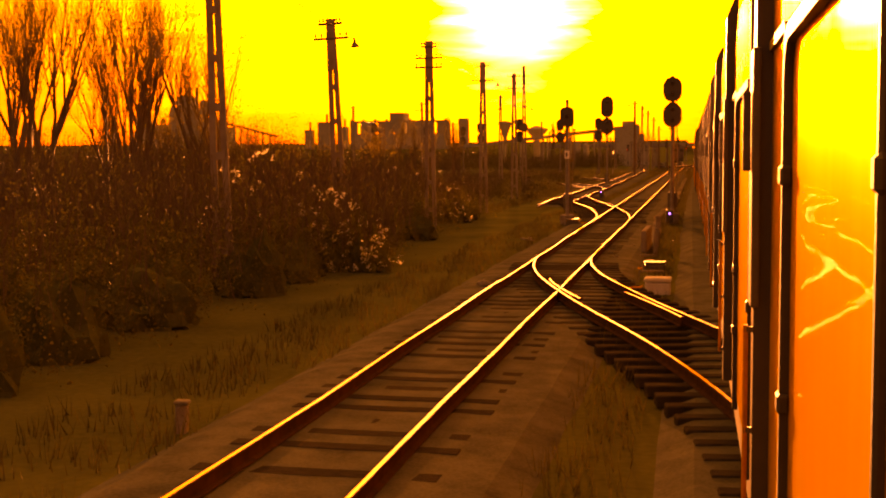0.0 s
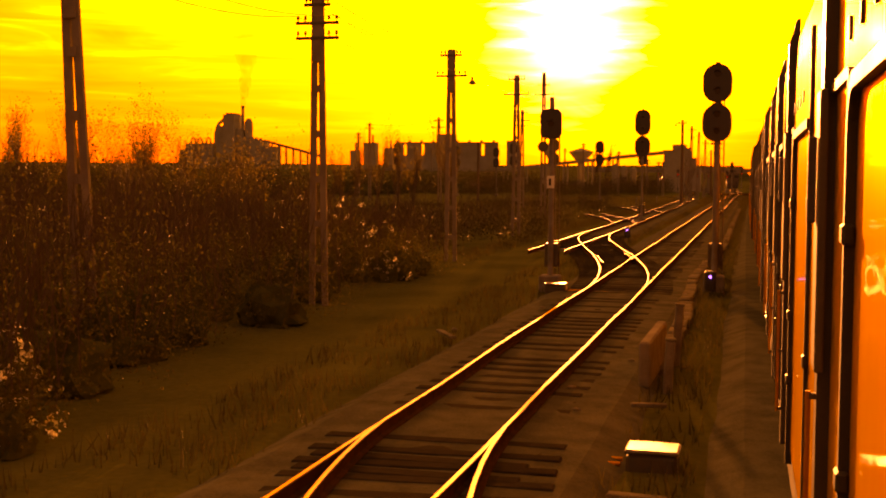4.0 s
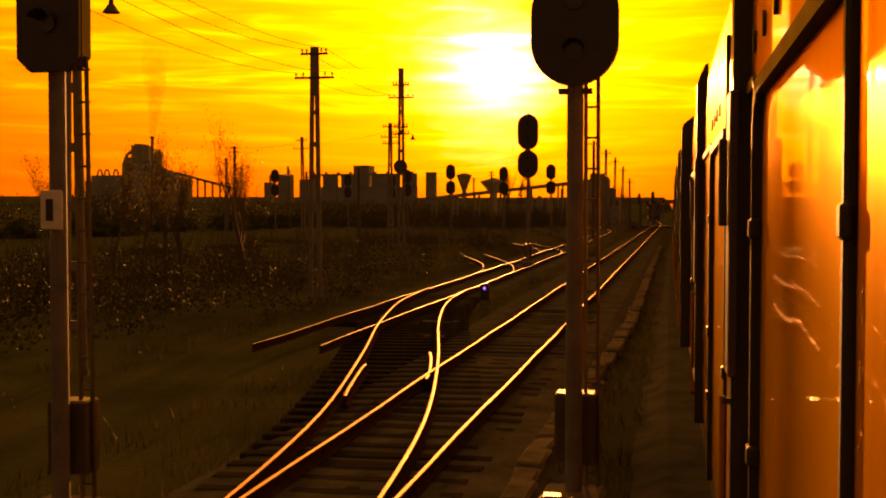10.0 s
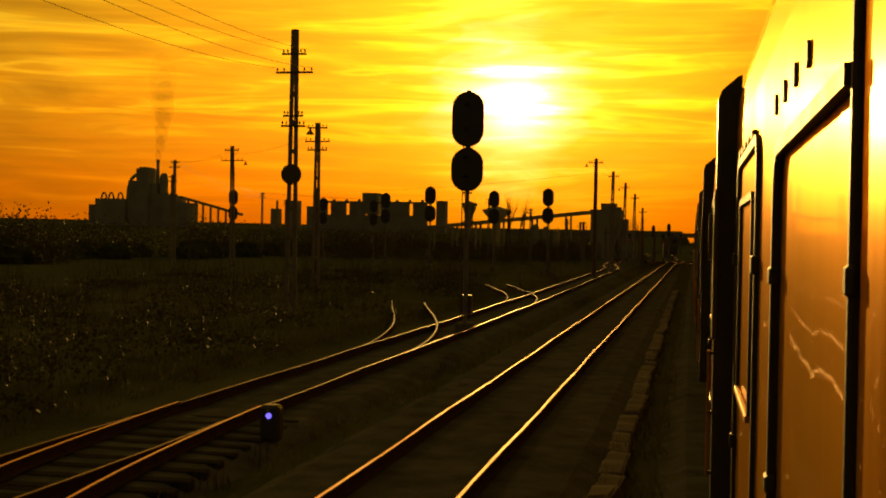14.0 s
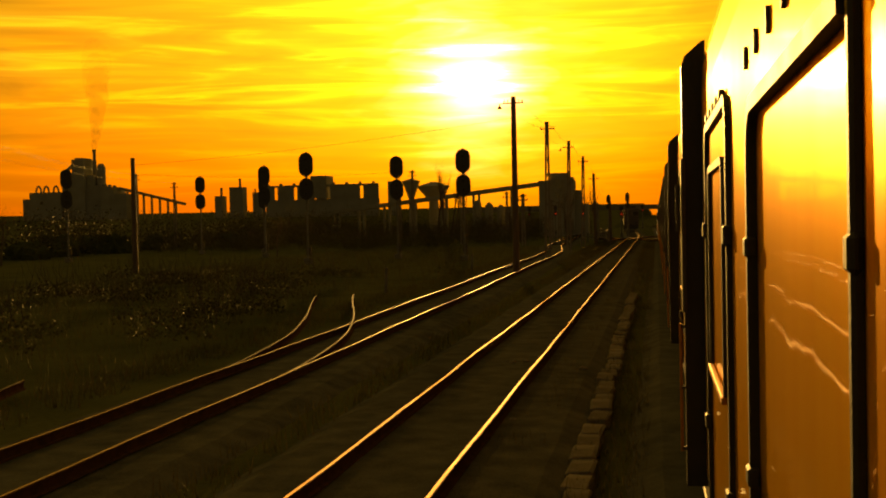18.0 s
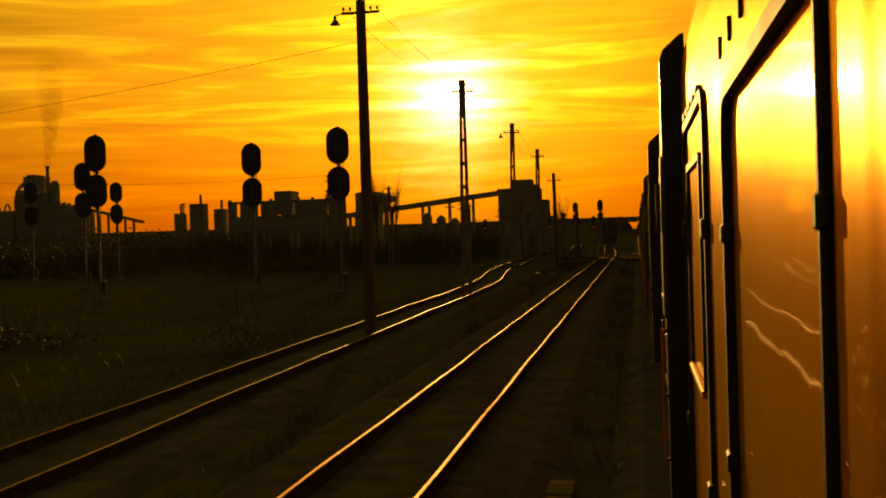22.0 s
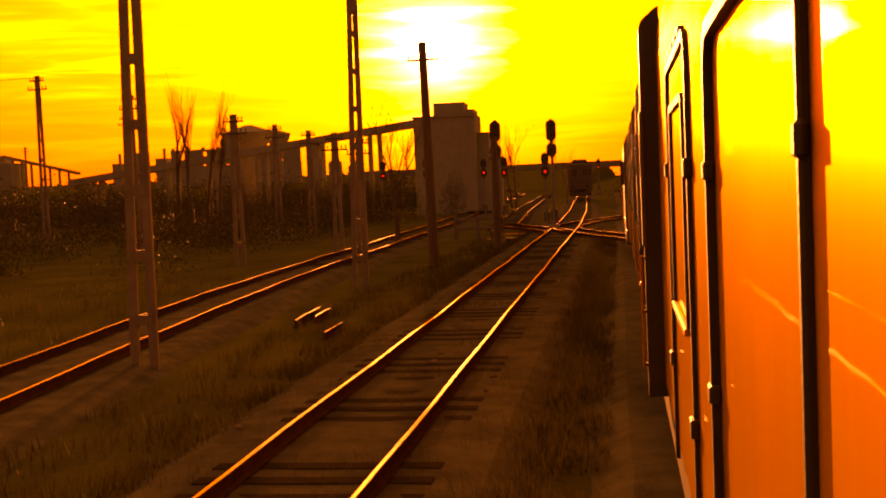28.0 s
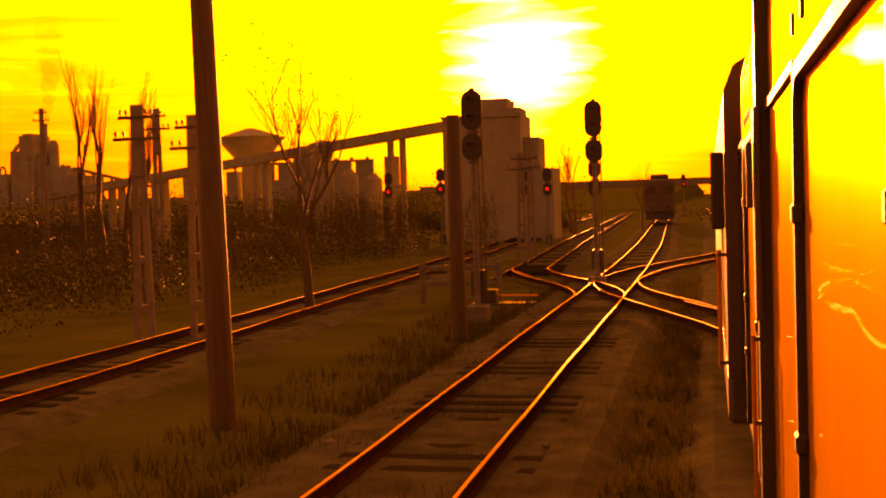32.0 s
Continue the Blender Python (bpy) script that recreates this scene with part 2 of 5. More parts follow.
# ---- mesh helpers ----
def part(name, bm, mat, parent=None, label=""):
    me = bpy.data.meshes.new(name)
    if isinstance(bm, bpy.types.Mesh):
        me = bm
    else:
        bm.to_mesh(me)
        bm.free()
    if mat and not me.materials:
        me.materials.append(mat)
    ob = new(name, me)
    if parent:
        ob.parent = parent
    if label:
        ob["label"] = label
    return ob


def thing(name, label, category, m=None, group="", kind=""):
    ob = new(name)
    ob.empty_display_size = 0.3
    if m:
        ob.matrix_world = m
    return tagged(ob, label, category, group, kind)


def box(bm, x0, y0, z0, x1, y1, z1, bevel=0.0):
    r = bmesh.ops.create_cube(bm, size=1.0, matrix=Matrix.Translation(((x0 + x1) / 2, (y0 + y1) / 2, (z0 + z1) / 2)) @ Matrix.Diagonal((x1 - x0, y1 - y0, z1 - z0, 1)))
    if bevel:
        es = list({e for v in r["verts"] for e in v.link_edges})
        bmesh.ops.bevel(bm, geom=es, offset=bevel, segments=1, affect="EDGES")


def boxed(*a, bevel=0.0):
    bm = bmesh.new()
    box(bm, *a, bevel=bevel)
    return bm


def tube(bm, a, b, r0, r1=None, n=8):
    """A tapered bar from a to b."""
    a, b = Vector(a), Vector(b)
    d = b - a
    q = d.to_track_quat("Z", "Y").to_matrix().to_4x4()
    bmesh.ops.create_cone(bm, cap_ends=True, segments=n, radius1=r0, radius2=r0 if r1 is None else r1, depth=d.length, matrix=Matrix.Translation((a + b) / 2) @ q)


def tubed(*a, **k):
    bm = bmesh.new()
    tube(bm, *a, **k)
    return bm


def beam(bm, a, b, w, h):
    """A square bar from a to b, w across and h high."""
    a, b = Vector(a), Vector(b)
    d = (b - a)
    q = d.to_track_quat("Y", "Z").to_matrix().to_4x4()
    bmesh.ops.create_cube(bm, size=1.0, matrix=Matrix.Translation((a + b) / 2) @ q @ Matrix.Diagonal((w, d.length, h, 1)))


def prism(outline, y0, y1):
    """A plate with an outline in x and z, from y0 to y1."""
    bm = bmesh.new()
    f = bm.faces.new([bm.verts.new((x, y0, z)) for x, z in outline])
    r = bmesh.ops.extrude_face_region(bm, geom=[f])
    bmesh.ops.translate(bm, verts=[v for v in r["geom"] if isinstance(v, bmesh.types.BMVert)], vec=(0, y1 - y0, 0))
    bmesh.ops.recalc_face_normals(bm, faces=bm.faces)
    return bm


def stadium(cx, cz, w, h, n=8):
    r = min(w, h) / 2
    pts = []
    for k in range(4):
        sx, sz = (1, 1, -1, -1)[k], (-1, 1, 1, -1)[k]
        for i in range(n + 1):
            a = radians(-90 + 90 * k + 90 * i / n)
            pts.append((cx + sx * (w / 2 - r) + r * math.cos(a), cz + sz * (h / 2 - r) + r * math.sin(a)))
    out = [pts[0]]
    for q in pts[1:]:
        if (q[0] - out[-1][0]) ** 2 + (q[1] - out[-1][1]) ** 2 > 1e-6:
            out.append(q)
    if (out[0][0] - out[-1][0]) ** 2 + (out[0][1] - out[-1][1]) ** 2 < 1e-6:
        out.pop()
    return out


def mesh_of(name, verts, faces, mat):
    me = bpy.data.meshes.new(name)
    me.from_pydata(verts, [], faces)
    me.materials.append(mat)
    return me


def scatter_quads(name, centres, size, mat, flat=0.0, tall=1.0):
    """Many small leaf-like quads, turned at random."""
    n = len(centres)
    rng = np.random.default_rng(len(centres) + 7)
    u = rng.normal(size=(n, 3))
    u /= np.linalg.norm(u, axis=1)[:, None]
    v = np.cross(u, rng.normal(size=(n, 3)))
    v /= np.linalg.norm(v, axis=1)[:, None]
    s = (size * rng.uniform(0.5, 1.4, n))[:, None]
    u, v = u * s, v * s * tall
    c = np.asarray(centres)
    verts = np.stack([c - u * 0.5 - v * 0.3, c + u * 0.5 - v * 0.3, c + u * 0.25 + v * 0.6, c - u * 0.25 + v * 0.5], 1).reshape(-1, 3)
    faces = np.arange(4 * n).reshape(-1, 4)
    return mesh_of(name, verts.tolist(), faces.tolist(), mat)


# ---- the plan: the line of the near track ----
LINE = [(-90, 0.0), (262, 0.0), (290, -0.4), (347, -2.0), (420, -3.7), (620, -6.8), (1500, -20.0)]
TRAIN_SIDE = [(-90, 3.98), (0, 3.94), (25, 3.84), (45, 3.72), (62, 3.62), (80, 3.53), (100, 3.49), (160, 3.52), (330, 3.56), (600, 1.2)]
SECOND = [(-60, -4.6), (95, -4.62), (113, -4.7), (140, -4.98), (165, -5.4), (190, -5.6), (199, -5.85), (206, -6.5), (213, -7.15), (220, -7.75), (226, -8.15), (236, -8.4), (250, -8.8), (280, -9.9), (301, -11.0), (350, -13.5), (420, -17.0), (700, -31.0)]

THIRD = [(240, -3.2), (252, -3.7), (268, -4.4), (280, -5.0), (298, -6.0), (381, -9.4), (620, -19.0)]


def smooth(table):
    ys, xs = [a for a, _ in table], [b for _, b in table]
    yy = np.arange(ys[0], ys[-1] + 1, 1.0)
    xx = np.interp(yy, ys, xs)
    k = np.ones(15) / 15
    pad = np.concatenate([xx[0] - (xx[1] - xx[0]) * np.arange(7, 0, -1), xx, xx[-1] + (xx[-1] - xx[-2]) * np.arange(1, 8)])
    xx = np.convolve(pad, k, "valid")
    return lambda y: float(np.interp(y, yy, xx))


line, second, third, side = smooth(LINE), smooth(SECOND), smooth(THIRD), smooth(TRAIN_SIDE)
own = lambda y: side(y) + 1.45

# ---- ground ----
def ground_height(x, y):
    h = -0.34 + 0.10 * noise.noise((x * 0.15, y * 0.15, 0)) + 0.05 * noise.noise((x * 0.6, y * 0.6, 3))
    far = max(0.0, math.hypot(x, max(0, y - 110)) - 330)
    h += 0.02 * far if far < 900 else 18
    if x < -7 and y < 62:
        h += 0.9 * min(1, (-7 - x) / 8) * min(1, max(0, (62 - y) / 15))
    if -9 < x < 10:
        h = h * 0.3 - 0.27
    return h


def build_ground():
    xs = np.concatenate([-np.geomspace(60, 3500, 26)[::-1], np.linspace(-57, 18, 76), np.geomspace(20, 3500, 26)])
    ys = np.concatenate([-np.geomspace(40, 2500, 12)[::-1], np.linspace(-36, 340, 260), np.geomspace(345, 4200, 34)])
    verts = [(x, y, ground_height(x, y)) for y in ys for x in xs]
    w = len(xs)
    faces = [(j * w + i, j * w + i + 1, j * w + w + i + 1, j * w + w + i) for j in range(len(ys) - 1) for i in range(w - 1)]
    ob = part("ground", mesh_of("ground", verts, faces, EARTH), EARTH)
    for p in ob.data.polygons:
        p.use_smooth = True
    tagged(ob, "dark earth with dry grass around the tracks", "ground", kind="structure")


build_ground()


# ---- tracks ----
def sweep(path, profile, mats_of_edge=None):
    """A profile in x and z carried along a path of (x, y, z)."""
    verts, faces, idx = [], [], []
    n = len(profile)
    P = [Vector(p) for p in path]
    for i, p in enumerate(P):
        d = (P[min(i + 1, len(P) - 1)] - P[max(i - 1, 0)]).normalized()
        side = Vector((d.y, -d.x, 0)).normalized()
        for u, v in profile:
            verts.append(p + side * u + Vector((0, 0, v)))
    for i in range(len(P) - 1):
        for k in range(n):
            a, b = i * n + k, i * n + (k + 1) % n
            faces.append((a, b, b + n, a + n))
            idx.append(mats_of_edge[k] if mats_of_edge else 0)
    faces.append(tuple(range(n))[::-1])
    faces.append(tuple(range((len(P) - 1) * n, len(P) * n)))
    idx += [0, 0]
    return [tuple(v) for v in verts], faces, idx


RAIL_PROFILE = [(-0.065, -0.17), (0.065, -0.17), (0.062, -0.158), (0.012, -0.145), (0.011, -0.045), (0.036, -0.034), (0.036, -0.016), (0.032, -0.0075), (0.022, -0.002), (0.009, 0.0),
                (-0.009, 0.0), (-0.022, -0.002), (-0.032, -0.0075), (-0.036, -0.016), (-0.036, -0.034), (-0.011, -0.045), (-0.012, -0.145), (-0.062, -0.158)]
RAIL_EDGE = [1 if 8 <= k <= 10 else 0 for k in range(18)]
RAIL_EDGE_NARROW = [1 if 8 <= k <= 9 else 0 for k in range(18)]
GAUGE = 0.7525


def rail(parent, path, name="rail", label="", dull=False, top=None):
    v, f, idx = sweep(path, RAIL_PROFILE, RAIL_EDGE_NARROW if top else RAIL_EDGE)
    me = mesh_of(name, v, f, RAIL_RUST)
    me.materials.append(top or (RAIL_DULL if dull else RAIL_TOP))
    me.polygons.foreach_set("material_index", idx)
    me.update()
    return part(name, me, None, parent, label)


def wobble(y, k):
    return 0.012 * math.sin(y * 0.31 + k) + 0.008 * math.sin(y * 0.83 + 2 * k)


def rail_path(fn, off, y0, y1, step=2.0, k=0.0):
    n = max(2, int((y1 - y0) / step))
    out = []
    for i in range(n + 1):
        y = y0 + (y1 - y0) * i / n
        s = (fn(y + 0.5) - fn(y - 0.5))
        out.append((fn(y) + off * math.hypot(1, s) + wobble(y, k) * 0.6, y, wobble(y, k + 1)))
    return out


sleeper_bm = boxed(-1.25, -0.125, -0.16, 1.25, 0.125, 0.0, bevel=0.015)
sleeper_me = bpy.data.meshes.new("sleeper")
sleeper_bm.to_mesh(sleeper_me)
sleeper_bm.free()
sleeper_me.materials.append(SLEEPER)


def sleepers(parent, fn, y0, y1, singly, half=1.25):
    ys = np.arange(y0, y1, 0.62)
    rng = random.Random(int(y0 * 7 + 3))
    if singly:
        for y in ys:
            ob = new("sleeper", sleeper_me)
            ob.parent = parent
            ob.matrix_basis = pose(fn(y) + rng.uniform(-0.04, 0.04), y + rng.uniform(-0.03, 0.03), (-0.188 if y < 75 else -0.222 if y < 140 else -0.243) + rng.uniform(-0.015, 0.006), 0, 0, -math.degrees(math.atan(fn(y + 0.5) - fn(y - 0.5))) + rng.uniform(-1, 1))
            ob.scale = (half / 1.25, 1, 1)
        return
    verts, faces = [], []
    for y in ys:
        b = len(verts)
        x = fn(y)
        for dz in (-0.355, -0.196 + 0.012 * math.sin(y * 1.7)):
            for dx, dy in ((-half, -0.125), (half, -0.125), (half, 0.125), (-half, 0.125)):
                verts.append((x + dx, y + dy, dz))
        faces += [(b + 4, b + 5, b + 6, b + 7), (b, b + 1, b + 5, b + 4), (b + 1, b + 2, b + 6, b + 5), (b + 2, b + 3, b + 7, b + 6), (b + 3, b, b + 4, b + 7)]
    ob = part("sleeper_row", mesh_of("sleeper_row", verts, faces, SLEEPER), SLEEPER, parent)
    ob["kind"] = "stuff"


def ballast(parent, fn, y0, y1, half=1.75):
    prof = [(-half - 0.55, -0.42), (half + 0.55, -0.42), (half, -0.21), (half * 0.5, -0.19), (0, -0.2), (-half * 0.5, -0.19), (-half, -0.21)]
    path = [(fn(y) + 0.05 * noise.noise((y, 0, 0)), y, 0.025 * noise.noise((0, y * 0.7, 5)) - 0.22 * max(0.0, 1 - (y - y0) / 7)) for y in np.arange(y0, y1 + 1, 1.5)]
    v, f, _ = sweep(path, prof)
    part("ballast_bed", mesh_of("ballast_bed", v, f, BALLAST), BALLAST, parent)


near_track = thing("near_track", "straight railway track with shining worn rails on dark sleepers", "railway track", kind="structure")
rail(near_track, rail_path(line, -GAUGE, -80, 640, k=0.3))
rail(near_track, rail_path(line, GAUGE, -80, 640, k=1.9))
ballast(near_track, line, -80, 500)
sleepers(near_track, line, -80, 8, False)
sleepers(near_track, line, 280, 500, False)

second_track = thing("second_track", "second railway track with thin shining rails bending away", "railway track", kind="structure")
for y0, y1 in ((63, 299.6), (306.6, 600)):
    # Dimmed heads before y 186, bright beyond, following how they catch the sun.
    for a, b in ((y0, 186), (186, y1)) if y0 < 186 else ((y0, y1),):
        rail(second_track, rail_path(second, -GAUGE, a, b, k=2.3), top=RAIL_DIM if a < 186 else None)
        rail(second_track, rail_path(second, GAUGE, a, b, k=4.1), top=RAIL_DIM if a < 186 else None)
    ballast(second_track, second, y0 + 4, min(y1 - 1, 420), 1.5)
    sleepers(second_track, second, max(232, y0), min(y1, 420), False)

third_track = thing("third_track", "third railway track running off beside the near one", "railway track", kind="structure")
rail(third_track, rail_path(third, -GAUGE, 259, 560, k=0.9), top=RAIL_DIM)
rail(third_track, rail_path(third, GAUGE, 265, 560, k=3.3), top=RAIL_DIM)
ballast(third_track, third, 264, 420, 1.45)
sleepers(third_track, third, 266, 420, False)

own_track = thing("train_track", "railway track under the standing train", "railway track", kind="structure")
rail(own_track, rail_path(own, -GAUGE, -80, 560, step=3))
rail(own_track, rail_path(own, GAUGE, -80, 560, step=3))
ballast(own_track, own, -80, 450)
sleepers(own_track, own, -80, 450, False)

def ease(y0, y1, f0, f1):
    """A crossover's line from one track at y0 to another at y1."""
    def fn(y):
        u = min(1, max(0, (y - y0) / (y1 - y0)))
        u = 0.5 - 0.5 * math.cos(math.pi * u)
        return f0(y) * (1 - u) + f1(y) * u
    return fn


def crossover(name, label, fn, y0, y1, bars, dull=False):
    t = thing(name, label, "railway switch", kind="structure")
    for o in (-GAUGE, GAUGE):
        rail(t, [(x, y, z + 0.004) for x, y, z in rail_path(fn, o, y0, y1, step=0.8)], dull=dull)
    # check rails beside the frogs
    for y, o in bars:
        rail(t, [(fn(yy) + o + 0.05 * max(0.0, abs(yy - y) - 1.0) * (1 if o < 0 else -1), yy, 0.006) for yy in np.linspace(y - 1.8, y + 1.8, 7)], "check_rail")
    for y in () if dull or y0 > 200 else np.arange(y0, y1, 0.62):
        ob = new("switch_timber", sleeper_me)
        ob.parent = t
        ob.matrix_basis = pose(fn(y), y + 0.31, -0.186, 0, 0, -0.7 * math.degrees(math.atan(fn(y + 0.5) - fn(y - 0.5))))
        ob.scale = (1.18, 0.95, 1)
    return t


cross_a = ease(30.0, 5.5, line, own)
crossover("switch_a", "curved switch rails branching off towards the train's track", cross_a, 6, 29.2, [(19.2, GAUGE - 0.12), (21.6, -GAUGE + 0.12)])
cross_b = ease(46.5, 81.5, line, second)
crossover("switch_b", "crossover of curved shining rails between two tracks", cross_b, 47.6, 81.0, [(58.5, -GAUGE + 0.12), (60.5, GAUGE - 0.12)])
cross_c = ease(236, 258.5, own, line)
crossover("switch_c", "crossover rails leading into a scissors crossing", cross_c, 236.5, 258, [(247, GAUGE - 0.12)])
cross_d = ease(250.5, 266.5, line, third)
crossover("switch_d", "crossover rails leaving a scissors crossing", cross_d, 251.2, 266.4, [(262, -GAUGE + 0.12)])
cross_e = ease(256.5, 283, line, own)
crossover("switch_e", "crossover rails bending back to the train's track", cross_e, 257, 283, [])
cross_f = ease(90, 126, second, lambda y: second(y) - 6.3)
crossover("switch_f", "rusty switch rails branching into the yard", cross_f, 91, 115, [], True)


cross_g = ease(115, 152, second, lambda y: second(y) - 6.2)
crossover("switch_g", "dull switch rails leaving the second track", cross_g, 116, 140, [], True)


# ---- the standing train ----
# the bays of the standing train, from post to post; short bays at its tail, long ones further on
BAYS = [-21.9, -17.2, -12.5, -7.8, -3.1, 1.6, 6.4, 11.1, 15.7, 20.3, 24.6, 27.6, 31.0, 35.2, 39.7, 43.9, 49.8, 55.6, 62.8, 70.7, 78.8, 87.2, 94.5, 102.6, 112.1, 119.9, 128.2, 135.9, 144.2, 155.3, 166.6, 178.0, 189.0,
        198.2, 205.3, 211.0, 216.6, 222.4, 228.0]
BODY = [(0.0, 1.05), (0.0, 3.72), (0.012, 3.95), (0.05, 4.12), (0.17, 4.27), (0.55, 4.40), (1.45, 4.48), (1.45, 1.05)]


def side_frame(y):
    """A pose on the train's side at y: x outwards into the train, y ahead."""
    return pose(side(y), y, 0, 0, 0, -math.degrees(math.atan((side(y + 1) - side(y - 1)) / 2)))


def arch(y0, y1, z0, z1, r, depth, wide, both=True):
    """A raised frame on the car's side with rounded upper corners, open at the bottom, in the plane x = 0."""
    pts = [(y1, z0), (y1, z1 - r)]
    pts += [(y1 - r + r * math.cos(a), z1 - r + r * math.sin(a)) for a in (math.pi * k / 10 for k in range(1, 6))]
    if both:
        pts += [(y0 + r + r * math.cos(a), z1 - r + r * math.sin(a)) for a in (math.pi / 2 + math.pi * k / 10 for k in range(6))]
        pts += [(y0, z0)]
    else:
        pts += [(y0, z1)]
    bm = bmesh.new()
    for a, b in zip(pts, pts[1:]):
        n = Vector((0, a[1] - b[1], b[0] - a[0])).normalized() * wide / 2
        vs = []
        for x in (-depth, 0.006):
            for (y, z), s in ((a, -1), (a, 1), (b, 1), (b, -1)):
                vs.append(bm.verts.new((x, y + s * n.y, z + s * n.z)))
        for q in ((0, 1, 2, 3), (7, 6, 5, 4), (0, 3, 7, 4), (1, 5, 6, 2), (0, 4, 5, 1), (3, 2, 6, 7)):
            bm.faces.new([vs[k] for k in q])
    bmesh.ops.recalc_face_normals(bm, faces=bm.faces)
    return bm


def bay(c, y, gap):
    """One bay of a car: the proud post that opens it, added for the dark engine ahead, a grab bar with its clamp, a
    large panel frame and, in long bays, a door.
    """
    proud = 0.14 if gap > 6.5 else 0.07 if gap > 4.4 else 0.05
    m = side_frame(y)

    def fit(name, bm, mat, parent=c, label=""):
        ob = part(name, bm, mat, parent, label)
        if parent is c:
            ob.matrix_basis = m
        return ob

    # Dark post added on each bay in place of the engine's dark side.
    post = fit("end_post", prism([(-proud, 0.95), (-proud, 3.96), (-proud + 0.025, 4.03), (0.0, 4.13), (0.03, 4.14), (0.03, 0.95)], 0.40, 0.56), BLACK, c, "added dark proud post standing in for the engine ahead")
    fit("post_flange", boxed(-proud - 0.014, 0.36, 2.2, -proud + 0.02, 0.6, 3.3, bevel=0.006), STEEL_DARK, post)
    fit("marker_bar", boxed(-proud - 0.05, 0.45, 2.78, -proud - 0.016, 0.49, 3.12, bevel=0.006), STEEL_DARK, post)
    # Gold rail metal stands for the sunlit edge of the grab rail.
    fit("grab_rail", tubed((-proud - 0.03, 0.42, 1.2), (-proud - 0.03, 0.42, 2.12), 0.011, n=8), RAIL_TOP, post, "bright grab rail, the sun on it put into its metal")
    for z in (1.22, 1.66, 2.10):
        fit("rail_bracket", boxed(-proud - 0.035, 0.41, z - 0.012, -proud + 0.004, 0.43, z + 0.012), STEEL_DARK, post)
    bar = fit("grab_bar", boxed(-0.022, 2.05, 0.98, 0.006, 2.09, 3.76, bevel=0.008), RUBBER, c, "tall black grab bar")
    fit("bar_clamp", boxed(-0.029, 2.04, 2.785, 0.0, 2.10, 2.86, bevel=0.012), RUBBER, bar)
    fit("bar_clamp", boxed(-0.032, 2.03, 1.95, 0.0, 2.11, 2.02, bevel=0.008), RUBBER, bar)
    y1 = min(4.1, gap + 0.2)
    panel = fit("panel_frame", arch(2.1, y1, 0.95, 3.25, 0.16, 0.034, 0.05, both=False), RUBBER, c, "black rubber frame round a large side panel")
    for z in (1.55, 2.0, 2.78):
        fit("panel_catch", boxed(-0.043, y1 - 0.05, z - 0.035, 0.0, y1 + 0.05, z + 0.035, bevel=0.01), RUBBER, panel)
    for k in range(4):
        bm = prism(stadium(3.15 + 0.42 * k, 3.46, 0.05, 0.085, 4), -0.004, 0.011)
        bmesh.ops.rotate(bm, verts=bm.verts, cent=(0, 0, 0), matrix=Matrix.Rotation(radians(90), 3, "Z"))
        fit("edge_vent", bm, RUBBER)
    if gap > 6.5:
        door = fit("side_door", arch(5.4, 7.5, 0.95, 3.42, 0.14, 0.024, 0.05), RUBBER, c, "black framed entrance door")
        light = arch(5.85, 7.2, 2.0, 3.16, 0.06, 0.02, 0.04)
        fit("door_window_frame", light, RUBBER, door)
        fit("door_ledge", boxed(-0.03, 5.85, 1.96, 0.0, 7.2, 2.0, bevel=0.006), RAIL_TOP, door, "bright ledge")
        for yy in (5.4, 7.5):
            for z in (1.6, 2.8):
                fit("door_hinge", boxed(-0.04, yy - 0.06, z - 0.045, 0.0, yy + 0.06, z + 0.045, bevel=0.008), RUBBER, door)
        for k in range(5):
            fit("door_vent", boxed(-0.03, 5.7 + 0.34 * k, 3.44, 0.0, 5.84 + 0.34 * k, 3.49, bevel=0.006), RUBBER, door)
    elif gap > 4:
        fit("panel_frame", arch(y1 + 0.12, gap + 0.5, 0.95, 3.30, 0.06, 0.022, 0.04), RUBBER)
    # Panel added in these bays only, darkened and waved for dark streaked reflections.
    if 38 < y < 175:
        ys = np.linspace(0.62, 2.0, 55)
        v = [(-0.006 + 0.0018 * math.sin(q * 17) + 0.0006 * math.sin(q * 43), q, z) for q in ys for z in (1.06, 3.6)]
        v += [(0.006, q, z) for q in ys for z in (1.06, 3.6)]
        n2 = 2 * len(ys)
        f = [(2 * i, 2 * i + 1, 2 * i + 3, 2 * i + 2) for i in range(len(ys) - 1)]
        f += [(n2 + 2 * i, n2 + 2 * i + 2, n2 + 2 * i + 3, n2 + 2 * i + 1) for i in range(len(ys) - 1)]
        f += [(0, n2, n2 + 1, 1), (n2 - 2, n2 - 1, 2 * n2 - 1, 2 * n2 - 2)]
        f += [(2 * i + e, 2 * i + 2 + e, n2 + 2 * i + 2 + e, n2 + 2 * i + e) for i in range(len(ys) - 1) for e in (0, 1)]
        fit("ribbed_panel", mesh_of("ribbed_panel", v, f, PAINT_DARKER), PAINT_DARKER, c, "added wavy sheet panel, darker for its streaked reflections")


